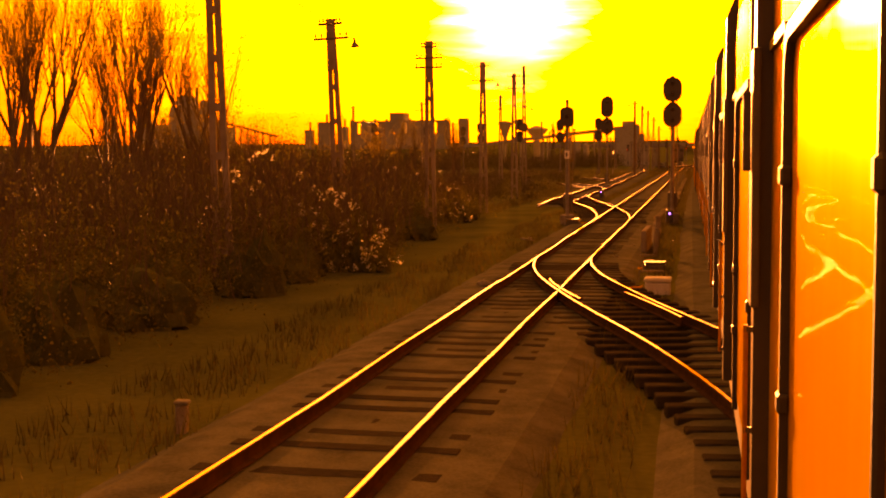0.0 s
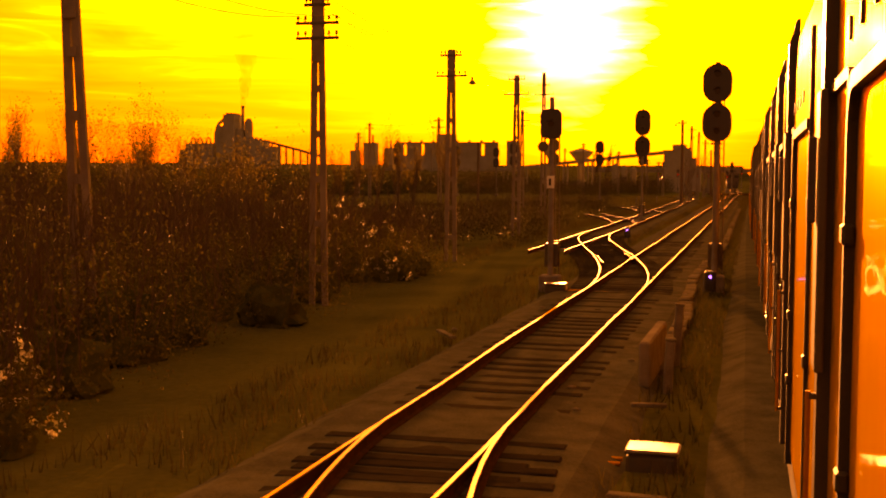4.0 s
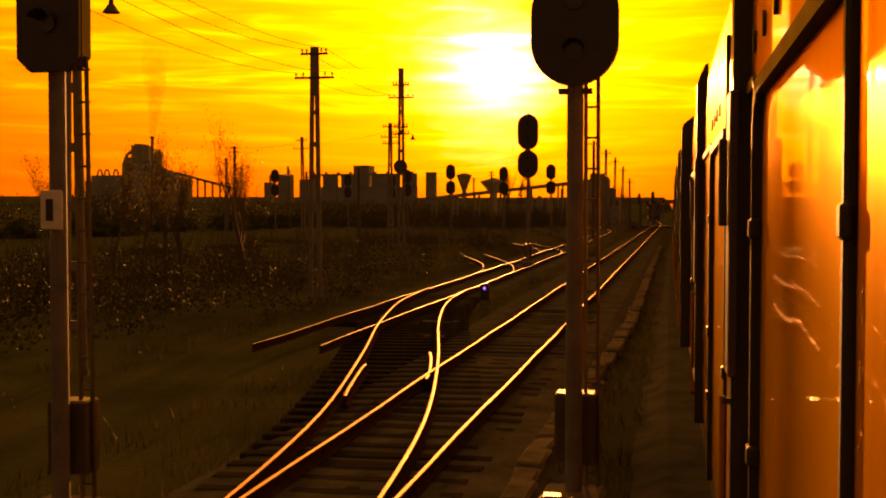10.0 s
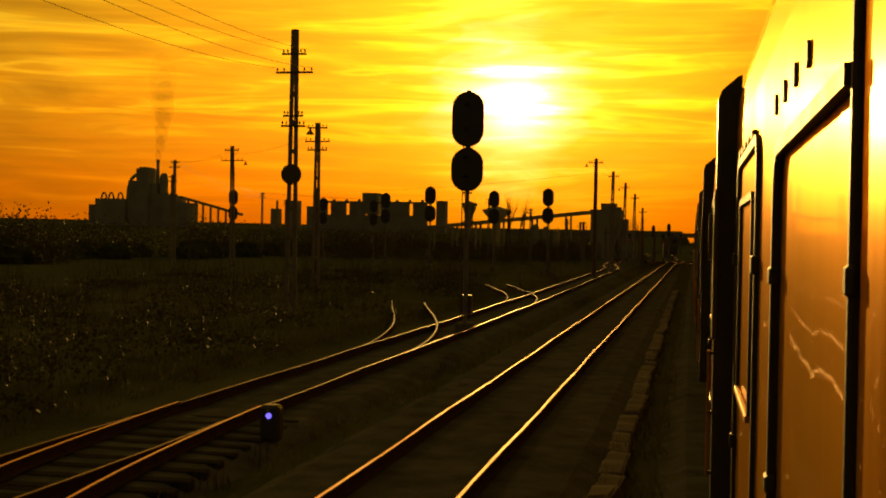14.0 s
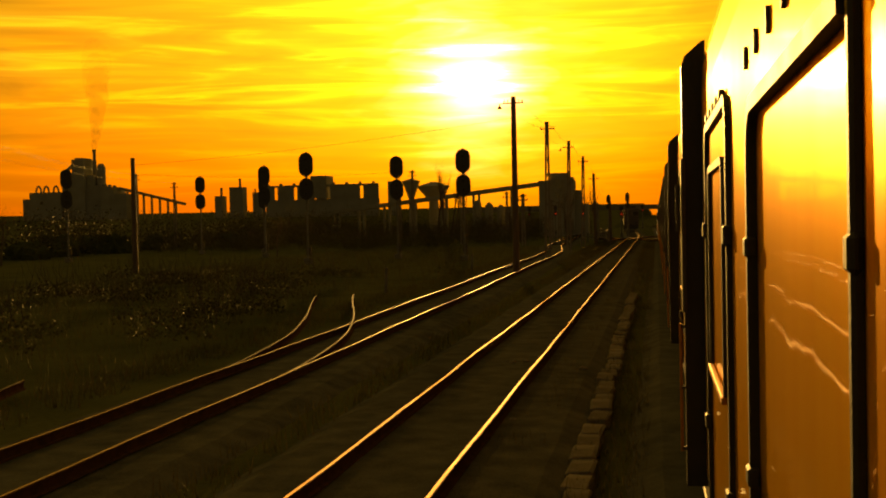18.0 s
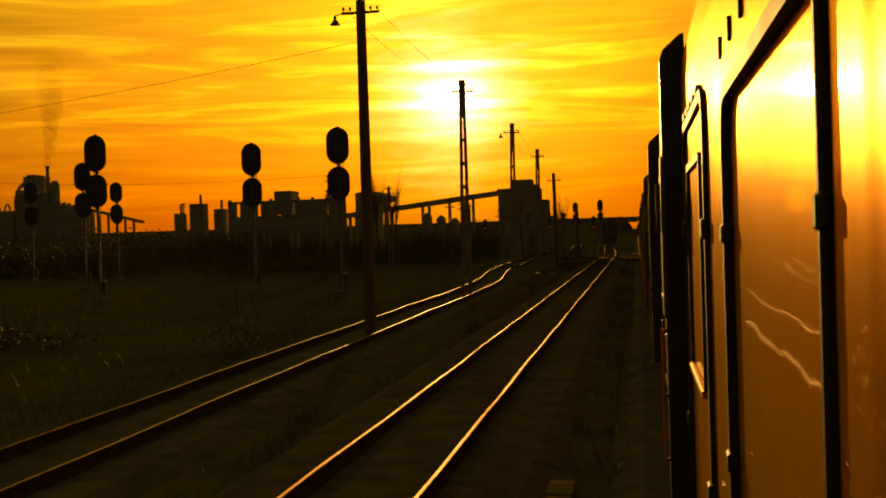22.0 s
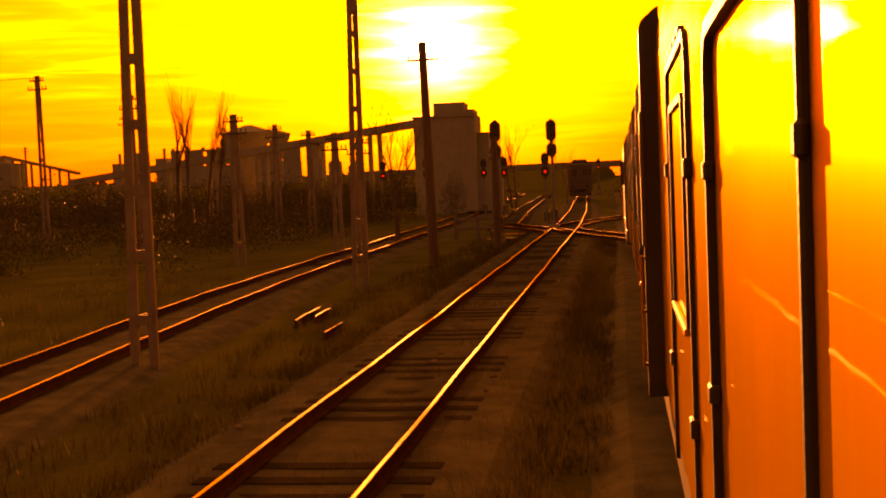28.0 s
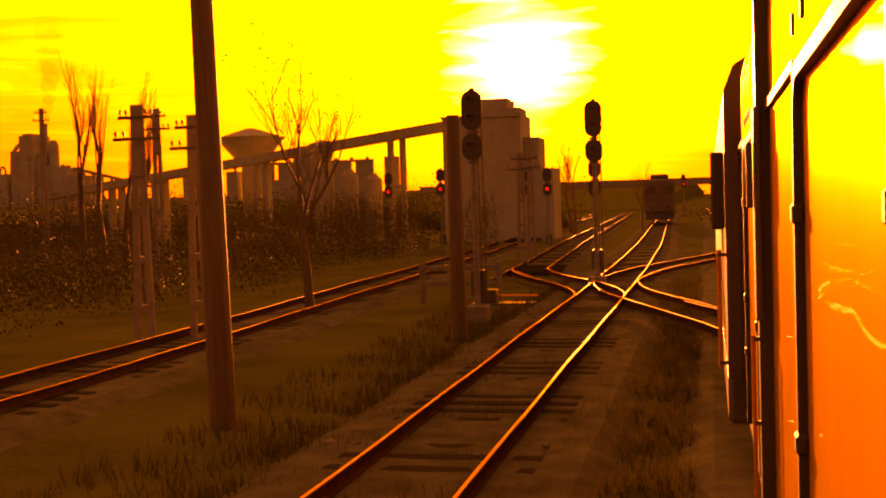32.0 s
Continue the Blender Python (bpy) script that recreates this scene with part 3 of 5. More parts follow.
def coach(y0, y1, bays, label):
    """One car between two gaps: its body, roof, bays and running gear. bays: (start, length)."""
    c = thing("railway_coach", label, "train car", group="cars of the standing train")
    n = max(2, int((y1 - y0) / 3))
    path = [(side(y), y, 0) for y in np.linspace(y0 + 0.12, y1 - 0.12, n + 1)]
    half = [(u, v) for u, v in BODY]
    full = half[:-1] + [(2.9 - u, v) for u, v in reversed(half[:-2])] + [(2.9, 1.05)]
    full = [q for i, q in enumerate(full) if i == 0 or q != full[i - 1]]
    mats = []
    for i in range(len(full)):
        a, b = full[i], full[(i + 1) % len(full)]
        mats.append(1 if min(a[1], b[1]) > 4.2 else 0)
    v, f, idx = sweep(path, full, mats)
    me = mesh_of("car_body", v, f, PAINT)
    me.materials.append(ROOF_MAT)
    me.polygons.foreach_set("material_index", idx)
    part("car_body", me, None, c, "glossy painted sheet-metal car body")
    # sill and underframe
    v, f, _ = sweep(path, [(0.02, 0.72), (2.88, 0.72), (2.88, 1.046), (0.02, 1.046)])
    part("underframe", mesh_of("underframe", v, f, STEEL_DARK), STEEL_DARK, c)
    for y, gap in bays:
        bay(c, y, gap)
    bellows = part("gangway_bellows", boxed(0.03, -0.12, 0.9, 0.5, 0.12, 4.0, bevel=0.015), RUBBER, c, "black folded gangway bellows")
    bellows.matrix_basis = side_frame(y0)
    step = part("entry_step", boxed(0.03, -0.5, 0.55, 0.4, 0.5, 0.6, bevel=0.01), STEEL_DARK, c)
    step.matrix_basis = side_frame(y0 + 1.2)
    # bogies
    for yb in (y0 + 3.2, y1 - 3.2):
        if y1 - y0 < 10:
            yb = (y0 + y1) / 2
        m = pose(own(yb), yb, 0)
        bm = boxed(-1.15, -1.7, 0.35, -1.0, 1.7, 0.62, bevel=0.03)
        box(bm, 1.0, -1.7, 0.35, 1.15, 1.7, 0.62, bevel=0.03)
        box(bm, -1.0, -0.25, 0.4, 1.0, 0.25, 0.7, bevel=0.03)
        g = part("bogie", bm, STEEL_DARK, c)
        g.matrix_basis = m
        for dy in (-1.2, 1.2):
            for dx in (-GAUGE, GAUGE):
                w = part("wheel", tubed((dx - 0.065, dy, 0.46), (dx + 0.065, dy, 0.46), 0.46, n=20), STEEL_DARK, g)
    return c


SPANS = list(zip(BAYS, [b - a for a, b in zip(BAYS, BAYS[1:])]))
ENDS = [BAYS[k] + 0.48 for k in (0, 4, 8, 13, 17, 20, 23, 26, 29, 32, 35)] + [228.0]
for y0, y1 in zip(ENDS, ENDS[1:]):
    coach(y0, y1, [(y, g) for y, g in SPANS if y0 <= y + 0.49 < y1], "glossy painted railway car with black seals, standing on its track")


def train_engine(y0):
    """The wide dark engine at the head of the standing train."""
    e = thing("train_locomotive", "wide dark locomotive coupled to the head of the standing train", "locomotive", pose(own(y0), y0, 0, 0, 0, -math.degrees(math.atan((own(y0 + 12) - own(y0)) / 12))))
    part("hull", prism([(-1.6, 1.0), (-1.6, 3.9), (-1.5, 4.15), (-1.1, 4.4), (1.1, 4.4), (1.5, 4.15), (1.6, 3.9), (1.6, 1.0)], 0, 17), WAGON, e)
    part("skirt", boxed(-1.6, 0.4, 0.45, 1.6, 16.6, 0.996, bevel=0.05), STEEL_DARK, e)
    part("mirror", boxed(-1.74, 0.3, 2.5, -1.602, 0.42, 3.3, bevel=0.02), BLACK, e)
    part("handrail", tubed((-1.67, 0.1, 1.1), (-1.67, 0.1, 2.3), 0.025, n=8), RAIL_TOP, e, "bright handrail")
    for z in (1.15, 2.25):
        part("handrail_bracket", boxed(-1.68, 0.07, z - 0.02, -1.59, 0.13, z + 0.02), STEEL_DARK, e)
    for yb in (2.6, 5.0, 12.0, 14.4):
        for x in (-GAUGE, GAUGE):
            part("wheel", tubed((x - 0.065, yb, 0.5), (x + 0.065, yb, 0.5), 0.5, n=20), STEEL_DARK, e)


train_engine(228.6)


# ---- signals ----
def colour_signal(m, label, heads, w, ladder=True, box_head=False, red=False, base=0.0, turn=1, group="colour light signals"):
    """heads: (bottom, top) of each dark plate; the mast stands at the origin of m."""
    s = thing("railway_signal", label, "railway signal", m, group)
    top = max(b for _, b in heads)
    part("mast", tubed((0, 0, base), (0, 0, top + (0.35 if box_head else 0.06)), 0.085, 0.075, n=12), STEEL_GREY, s)
    part("foundation", boxed(-0.3, -0.3, base - 0.4, 0.3, 0.3, base + 0.12, bevel=0.04), CONCRETE, s)
    part("relay_case", boxed(-0.2, 0.1, base + 0.35, 0.2, 0.38, base + 1.05, bevel=0.02), STEEL_DARK, s)
    for lo, hi in heads:
        cz, h = (lo + hi) / 2, hi - lo
        if box_head:
            k = 0.12
            o = [(-w / 2 + k, lo), (w / 2 - k, lo), (w / 2, lo + k), (w / 2, hi - k), (w / 2 - k, hi), (-w / 2 + k, hi), (-w / 2, hi - k), (-w / 2, lo + k)]
        else:
            o = stadium(0, cz, w, h)
        hd = part("signal_head", prism(o, -0.16, -0.10), BLACK, s, "black oval signal plate")
        o2 = [(x * 0.72, cz + (z - cz) * 0.86) for x, z in o]
        part("housing", prism(o2, -0.10, 0.22), BLACK, hd)
        part("rim", prism([(x * 1.02, cz + (z - cz) * 1.012) for x, z in o], -0.115, -0.095), STEEL_DARK, hd)
        for q in ((-0.22, 0.22) if h > 0.9 else (0.0,)):
            lens = part("lens", tubed((0, -0.17, cz + q * h), (0, -0.185, cz + q * h), 0.085, n=14), RED_LENS if red and q <= 0 and lo == heads[0][0] else GLASS_DARK, hd)
            bm = bmesh.new()
            for i in range(7):
                a0, a1 = radians(20 + i * 20), radians(40 + i * 20)
                vs = [bm.verts.new((0.11 * math.cos(a), yy, cz + q * h + 0.11 * math.sin(a))) for a, yy in ((a0, -0.16), (a1, -0.16), (a1, -0.34), (a0, -0.34))]
                bm.faces.new(vs)
            part("visor", bm, BLACK, hd)
        if not box_head:
            part("bracket", boxed(-0.16, -0.05, lo - 0.07, 0.16, 0.05, lo - 0.02), STEEL_DARK, s)
    if ladder:
        bm = bmesh.new()
        lx = 0.10
        z1 = top - 0.1
        for dx in (0.0, 0.12):
            beam(bm, (turn * (lx + dx), 0.22, base), (turn * (lx + dx - 0.02), 0.16, z1), 0.03, 0.03)
        for k in range(int((z1 - base) / 0.3)):
            tube(bm, (turn * lx, 0.2, base + 0.25 + 0.3 * k), (turn * (lx + 0.12), 0.2, base + 0.25 + 0.3 * k), 0.012, n=6)
        part("ladder", bm, STEEL_DARK, s)
    return s


TWO = "dark two-part colour light signal with oval plates on a slim mast"
colour_signal(pose(2.49, 50.9, 0), "tall signal with two large oval plates standing between the tracks", [(4.03, 5.13), (5.18, 6.3)], 0.82)
sl = colour_signal(pose(-2.15, 49.5, 0), "single angular signal box on a mast with a white number plate", [(4.10, 4.96)], 0.62, box_head=True)
plate = part("number_plate", boxed(-0.11, -0.13, 2.66, 0.11, -0.105, 3.02, bevel=0.01), WHITE_PLATE, sl, "small white plate")
bars = part("digit_bar", boxed(-0.05, -0.136, 2.74, 0.02, -0.13, 2.94), BLACK, plate)
colour_signal(pose(-4.24, 100.9, 0), "large two-part signal with wide oval plates in front of the sunset", [(4.56, 6.02), (6.07, 7.92)], 1.08, turn=-1)
for x, y in ((-53.30, 199.1), (-49.19, 222.8), (-34.75, 203.8), (-24.83, 185.6), (-19.28, 194.5), (-12.16, 187.5)):
    colour_signal(pose(x, y, 0), TWO, [(4.9, 6.66), (6.8, 8.72)], 1.2, ladder=x > -22)
colour_signal(pose(-42.25, 225.0, 0), TWO, [(4.85, 6.6), (6.74, 8.53)], 1.16, ladder=False)
colour_signal(pose(-0.67, 257.8, 0), TWO, [(4.15, 4.98), (5.06, 6.33)], 0.6)
colour_signal(pose(-2.84, 246.9, 0), TWO, [(3.98, 4.7), (4.78, 5.84)], 0.55)
for x, y, z in ((-1.89, 270.7, -0.5), (-6.59, 289.1, -0.3), (-9.08, 295.4, -0.2), (-13.28, 288.3, -0.1), (-18.16, 293.5, -0.1), (0.12, 372.0, 0.6)):
    colour_signal(pose(x, y, z), "small distant signal showing a red light", [(3.5, 4.3), (4.36, 5.2)], 0.56, ladder=False, red=True)


# ---- poles and wires ----
def lattice_pole(m, top, label, arms, lamp=0, solid=False, disc=0.0):
    """Concrete pole of two tapering legs with ties, cross-arms and insulators. arms: (height, left, right)."""
    p = thing("utility_pole", label, "utility pole", m, "poles along the line")
    foot, tip = (0.24, 0.10)
    if solid:
        bm = bmesh.new()
        tube(bm, (0, 0, -0.5), (0, 0, top), 0.21, 0.15, n=12)
        part("pole_shaft", bm, WOOD_POLE, p)
    else:
        def leg(z):
            return foot + (tip - foot) * z / top
        for s in (-1, 1):
            bm = bmesh.new()
            beam(bm, (s * leg(-0.4) * 0.75, 0, -0.4), (s * leg(top) * 0.75, 0, top), 0.075, 0.16)
            part("pole_leg", bm, POLE_MAT, p)
        zz = 0.9
        while zz < top - 0.4:
            part("pole_tie", boxed(-leg(zz) * 0.75, -0.06, zz - 0.09, leg(zz) * 0.75, 0.06, zz + 0.09), POLE_MAT, p)
            zz += 1.15
        part("pole_cap", boxed(-0.14, -0.08, top - 1.7, 0.14, 0.08, top, bevel=0.02), POLE_MAT, p)
    for z, a, b in arms:
        arm = part("cross_arm", boxed(-a, -0.1, z - 0.04, b, -0.02, z + 0.04, bevel=0.01), STEEL_DARK, p)
        for x in {-a + 0.06, -a * 0.55, b * 0.55, b - 0.06}:
            bm = tubed((x, -0.06, z + 0.03), (x, -0.06, z + 0.1), 0.012, n=6)
            tube(bm, (x, -0.06, z + 0.09), (x, -0.06, z + 0.19), 0.045, 0.03, n=8)
            part("insulator", bm, PORCELAIN, arm)
    if lamp:
        z, a, b = arms[-1]
        x = (b + 0.22) if lamp > 0 else -(a + 0.22)
        bm = bmesh.new()
        beam(bm, ((b if lamp > 0 else -a), -0.06, z), (x, -0.06, z - 0.05), 0.03, 0.03)
        br = part("lamp_bracket", bm, STEEL_DARK, p)
        bm = tubed((x, -0.06, z - 0.05), (x, -0.06, z - 0.18), 0.04, 0.05, n=10)
        tube(bm, (x, -0.06, z - 0.18), (x, -0.06, z - 0.34), 0.06, 0.17, n=14)
        part("lamp_shade", bm, STEEL_DARK, br, "bell-shaped dark lamp shade")
    if disc:
        bm = tubed((0, -0.2, disc), (0, -0.12, disc), 0.42, n=22)
        part("disc", bm, STEEL_DARK, p, "round dark plate")
    return p


PLAIN = "tapering concrete lattice pole with cross-arms and insulators"
POLES = [
    (-7.50, 22.9, 8.67, [(8.37, 0.45, 0.45), (7.66, 0.60, 0.60)], 0, False, 0, -1),
    (-8.22, 34.7, 7.49, [(7.31, 0.42, 0.42), (6.82, 0.59, 0.61)], 1, False, 0, -2.2),
    (-7.24, 43.9, 7.57, [(7.32, 0.35, 0.35), (6.86, 0.58, 0.58), (6.48, 0.58, 0.58)], 0, False, 0, 0),
    (-8.00, 60.3, 7.98, [(7.74, 0.44, 0.44), (6.94, 0.60, 0.64)], 1, False, 0, 0),
    (-9.26, 79.6, 8.68, [(8.43, 0.50, 0.50), (7.58, 0.73, 0.73)], 0, False, 0, 0),
    (-12.52, 106.6, 11.24, [(10.25, 0.51, 0.51), (9.51, 0.76, 0.80), (7.77, 0.43, 0.43), (7.36, 0.51, 0.51)], 1, False, 5.42, 0),
    (-5.10, 163.6, 10.26, [(9.87, 0.60, 0.60)], -1, True, 0, 0),
    (-5.09, 184.4, 10.44, [(9.87, 0.52, 0.62)], 0, False, 0, 0.4),
    (-5.24, 208.4, 10.52, [(9.87, 0.56, 0.51)], -1, False, 0, 0.8),
    (-4.80, 223.9, 9.79, [(9.15, 0.55, 0.55)], 0, False, 0, 0.8),
    (-3.86, 232.5, 8.18, [(7.51, 0.61, 0.61)], 0, True, 0, -0.8),
    (-18.13, 126.5, 9.57, [(9.27, 0.60, 0.60), (8.48, 0.75, 0.75), (7.98, 0.60, 0.60)], 0, False, 0, 0),
    (-32.21, 148.1, 10.01, [(9.66, 0.60, 0.60), (8.85, 0.91, 0.91)], 1, False, 0, -1),
]
for x, y, top, arms, lamp, solid, disc, lean in POLES:
    lattice_pole(pose(x, y, -0.3, 0, lean, 0), top + 0.3, "round dark wooden pole with a cross-arm" if solid else PLAIN, [(z + 0.3, a, b) for z, a, b in arms], lamp, solid, disc + 0.3 if disc else 0)
FAR_POLES = [(-32.9, 170.7, 8.1, True), (-12.8, 236.2, 6.4, False), (-15.3, 257.4, 6.7, False), (-9.8, 241.6, 5.7, False), (-8.9, 242.7, 5.5, False), (-2.5, 242.9, 5.2, True), (-17.6, 258.1, 7.2, False), (-39.0, 284.6, 10.2, False), (-22.4, 247.8, 8.6, False), (-34.2, 299.9, 9.2, False), (-6.2, 279.3, 5.8, False), (-5.5, 271.6, 5.5, False), (-55.9, 187.0, 10.2, False), (-65.1, 239.6, 10.4, False), (-67.4, 257.3, 9.9, False), (-30.1, 252.6, 10.4, False), (-95.6, 372.1, 12.4, False), (-50.1, 175.3, 11.1, False)]
for x, y, top, solid in FAR_POLES:
    lattice_pole(pose(x, y, -0.3), top, "bare weathered post standing in the yard" if solid else "distant concrete pole with short cross-arms", [] if solid else [(top - 0.3, 0.45, 0.45), (top - 0.8, 0.6, 0.6)], 0, solid)


def wire(a, b, sag):
    cu = bpy.data.curves.new("overhead_wire", "CURVE")
    cu.dimensions, cu.bevel_depth, cu.bevel_resolution = "3D", 0.008, 0
    sp = cu.splines.new("POLY")
    n = 14
    sp.points.add(n)
    for i in range(n + 1):
        u = i / n
        q = Vector(a).lerp(Vector(b), u)
        sp.points[i].co = (q.x, q.y, q.z - sag * 4 * u * (1 - u), 1)
    cu.materials.append(WIRE)
    ob = new("overhead_wire", cu)
    tagged(ob, "thin sagging telegraph wire strung between poles", "wire", "telegraph wires")


for k in range(5):
    p, q = POLES[k], POLES[k + 1]
    for (z0, a0, b0), (z1, a1, b1) in zip(p[3][:2], q[3][:2]):
        for f in (-1, 1):
            wire((p[0] + f * (a0 - 0.06), p[1] - 0.06, z0 + 0.18), (q[0] + f * (a1 - 0.06), q[1] - 0.06, z1 + 0.18), 0.35)
for k in range(6, 10):
    p, q = POLES[k], POLES[k + 1]
    for f in (-1, 1):
        wire((p[0] + f * 0.5, p[1], p[3][0][0] + 0.15), (q[0] + f * 0.5, q[1], q[3][0][0] + 0.15), 0.3)
for f in (-0.4, 0.4):
    wire((-32.2 + f, 148.1, 9.55), (-50.1 + f, 175.3, 10.6), 0.3)
    wire((-50.1 + f, 175.3, 10.6), (-65.1 + f, 239.6, 10.05), 0.6)
    wire((-65.1 + f, 239.6, 10.05), (-30.1 + f, 252.6, 10.0), 0.6)
    wire((-55.95 + f, 187.0, 9.8), (-67.4 + f, 257.3, 9.5), 0.6)
wire((-32.9, 170.7, 7.3), (-5.1, 163.6, 9.0), 0.3)
wire((-32.2, 148.1, 9.35), (-18.1, 126.5, 9.0), 0.3)


# ---- beside the tracks ----
def kerb_row():
    k = thing("kerb", "broken row of pale kerb stones between the tracks", "kerb", kind="structure")
    rng = random.Random(4)
    y = 36.0
    run = smooth([(20, 2.05), (47, 2.1), (50.5, 1.7), (57, 1.62), (64, 2.15), (72, 2.25), (107, 2.2), (160, 2.2)])
    meshes = []
    for i in range(6):
        bm = boxed(-0.16, -0.42, -0.35, 0.16, 0.42, -0.16 + rng.uniform(-0.02, 0.02), bevel=0.03)
        for v in bm.verts:
            v.co += Vector((rng.uniform(-0.02, 0.02), rng.uniform(-0.03, 0.03), rng.uniform(-0.012, 0.012)))
        me = bpy.data.meshes.new("kerb_stone")
        bm.to_mesh(me)
        bm.free()
        me.materials.append(STONE)
        meshes.append(me)
    while y < 142:
        ob = new("kerb_stone", rng.choice(meshes))
        ob.parent = k
        ob.matrix_basis = pose(run(y) + 0.03 * math.sin(y * 0.9) + rng.uniform(-0.025, 0.025), y, rng.uniform(-0.05, 0.0), rng.uniform(-1.5, 1.5), rng.uniform(-3, 3), rng.uniform(-2.5, 2.5) - 50 * (run(y + 0.5) - run(y - 0.5)))
        y += 0.87 + (rng.uniform(0, 0.5) if rng.random() < 0.08 else 0)


kerb_row()


def switch_machine(m, label, pale=False):
    s = thing("switch_machine", label, "switch machine", m, "switch machines")
    mat, lid = STEEL_DARK, BOX_MAT if pale else STEEL_DARK
    part("case", boxed(-0.29, -0.24, -0.3, 0.29, 0.24, 0.046 if pale else 0.06, bevel=0.04), lid, s)
    part("lid", boxed(-0.31, -0.26, 0.05 if pale else 0.062, 0.31, 0.26, 0.15 if pale else 0.12, bevel=0.03), lid, s)
    for dy in (-0.12, 0.12):
        part("throw_rod", tubed((0.36, dy, -0.08), (1.55, dy, -0.1), 0.025, n=8), RAIL_TOP, s)
    part("base_plate", boxed(-0.5, -0.4, -0.36, 1.5, 0.4, -0.302), STEEL_DARK, s)
    return s


switch_machine(pose(-1.78, 48.3, -0.12), "low dark switch machine beside the rails with bright rods")
switch_machine(pose(2.75, 23.9, -0.14, 0, 0, 180), "pale-lidded switch machine between the tracks", True)
switch_machine(pose(2.5, 29.3, -0.24, 0, 0, 180), "low dark switch machine beside the rails with bright rods")
switch_machine(pose(-3.6, 252.5, 0), "low dark switch machine beside the rails with bright rods")


def low_post(m, h, label):
    s = thing("track_post", label, "post", m, "low posts by the tracks")
    part("shaft", boxed(-0.07, -0.07, -0.4, 0.07, 0.07, h, bevel=0.02), CONCRETE, s)
    part("cap", boxed(-0.085, -0.085, h + 0.002, 0.085, 0.085, h + 0.05, bevel=0.015), STONE, s)


for x, y, h in ((2.3, 36.8, 0.7), (2.35, 34.0, 0.45), (-2.25, 9.3, -0.02), (2.45, 54.6, 0.6), (-9.0, 146, 0.8), (-8.5, 168, 0.7)):
    low_post(pose(x, y, 0, 0, 3, 10), h, "short weathered concrete marker post")


def trough_lid(m):
    s = thing("cable_trough_beam", "long low beam with a sunlit top beside the track", "beam", m)
    part("beam", boxed(-0.09, -1.4, -0.3, 0.09, 1.4, 0.42, bevel=0.03), CONCRETE, s)


trough_lid(pose(2.0, 35.4, 0, 0, 0, -1))


def loose_board(m, w, l, label):
    s = thing("loose_board", label, "board", m, "boards left by the rails")
    part("plank", boxed(-w / 2, -l / 2, 0, w / 2, l / 2, 0.06, bevel=0.012), STONE, s)


for x, y, r, w, l in ((2.75, 6.73, 88, 0.16, 0.75), (2.5, 27.4, 84, 0.14, 0.6), (2.2, 32.2, 100, 0.12, 0.5), (-2.4, 38.5, 30, 0.14, 1.1), (-2.9, 70.5, 65, 0.16, 0.9), (-2.6, 187.5, 20, 0.12, 1.3), (-2.8, 191.0, 24, 0.12, 0.9)):
    loose_board(pose(x, y, -0.24, 0, 0, r), w, l, "weathered board lying flat on the ballast")


def spare_rail(x, y0, y1, turn):
    s = thing("spare_rail", "length of worn spare rail lying in the dry grass", "rail", group="spare rails")
    rail(s, [(x + turn * (y - y0), y, -0.19 + 0.01 * math.sin(y)) for y in np.linspace(y0, y1, 6)], top=RAIL_DIM)


for x, y0, y1, turn in ((-4.25, 214.6, 217.4, -0.06), (-3.95, 215.2, 217.2, -0.07), (-3.0, 212.4, 214.0, 0.0)):
    spare_rail(x, y0, y1, turn)


def dwarf_light(m):
    s = thing("ground_signal", "small ground signal with a round hood and a lit blue lens", "railway signal", m, "ground signals")
    part("body", boxed(-0.16, -0.12, -0.25, 0.16, 0.12, 0.32, bevel=0.05), BLACK, s)
    part("lens", tubed((0, -0.125, 0.16), (0, -0.14, 0.16), 0.045, n=14), BLUE_LENS, s, "lit blue lens")
    part("hood", tubed((0, -0.12, 0.235), (0, -0.26, 0.235), 0.03, n=8), BLACK, s)


dwarf_light(pose(2.42, 49.9, 0))
dwarf_light(pose(-3.0, 79.2, 0))


def barrier(m):
    s = thing("concrete_barrier", "low pale concrete fence with two rails between the tracks", "fence", m)
    for x in (-1.25, 0, 1.25):
        part("fence_post", boxed(x - 0.1, -0.08, -0.4, x + 0.1, 0.08, 1.05, bevel=0.02), CONCRETE, s)
    for z in (0.35, 0.85):
        part("fence_rail", boxed(-1.15, -0.04, z - 0.08, 1.15, 0.04, z + 0.08, bevel=0.015), CONCRETE, s)


barrier(pose(-4.7, 253.5, -0.1, 0, 0, 4))


def rock(x, y, z, r, seed):
    bm = bmesh.new()
    bmesh.ops.create_icosphere(bm, subdivisions=2, radius=r)
    for v in bm.verts:
        v.co *= 1 + 0.35 * noise.noise(v.co / r * 1.3 + Vector((seed, 0, 0)))
        v.co.z *= 0.55
    ob = part("stone", bm, STONE)
    ob.matrix_world = pose(x, y, z, 0, 0, seed * 40)
    tagged(ob, "loose pale stone lying by the rail", "stone", "loose stones")


rng = random.Random(11)
rock(-1.3, 23.7, -0.18, 0.17, 1)
rock(-1.15, 23.0, -0.22, 0.1, 2)
for i in range(26):
    y = rng.uniform(20, 240)
    rock(line(y) + rng.choice((-1.5, 1.45, -2.2, 1.1, 0.2)) + rng.uniform(-0.2, 0.2), y, -0.2, rng.uniform(0.05, 0.1), i + 3)


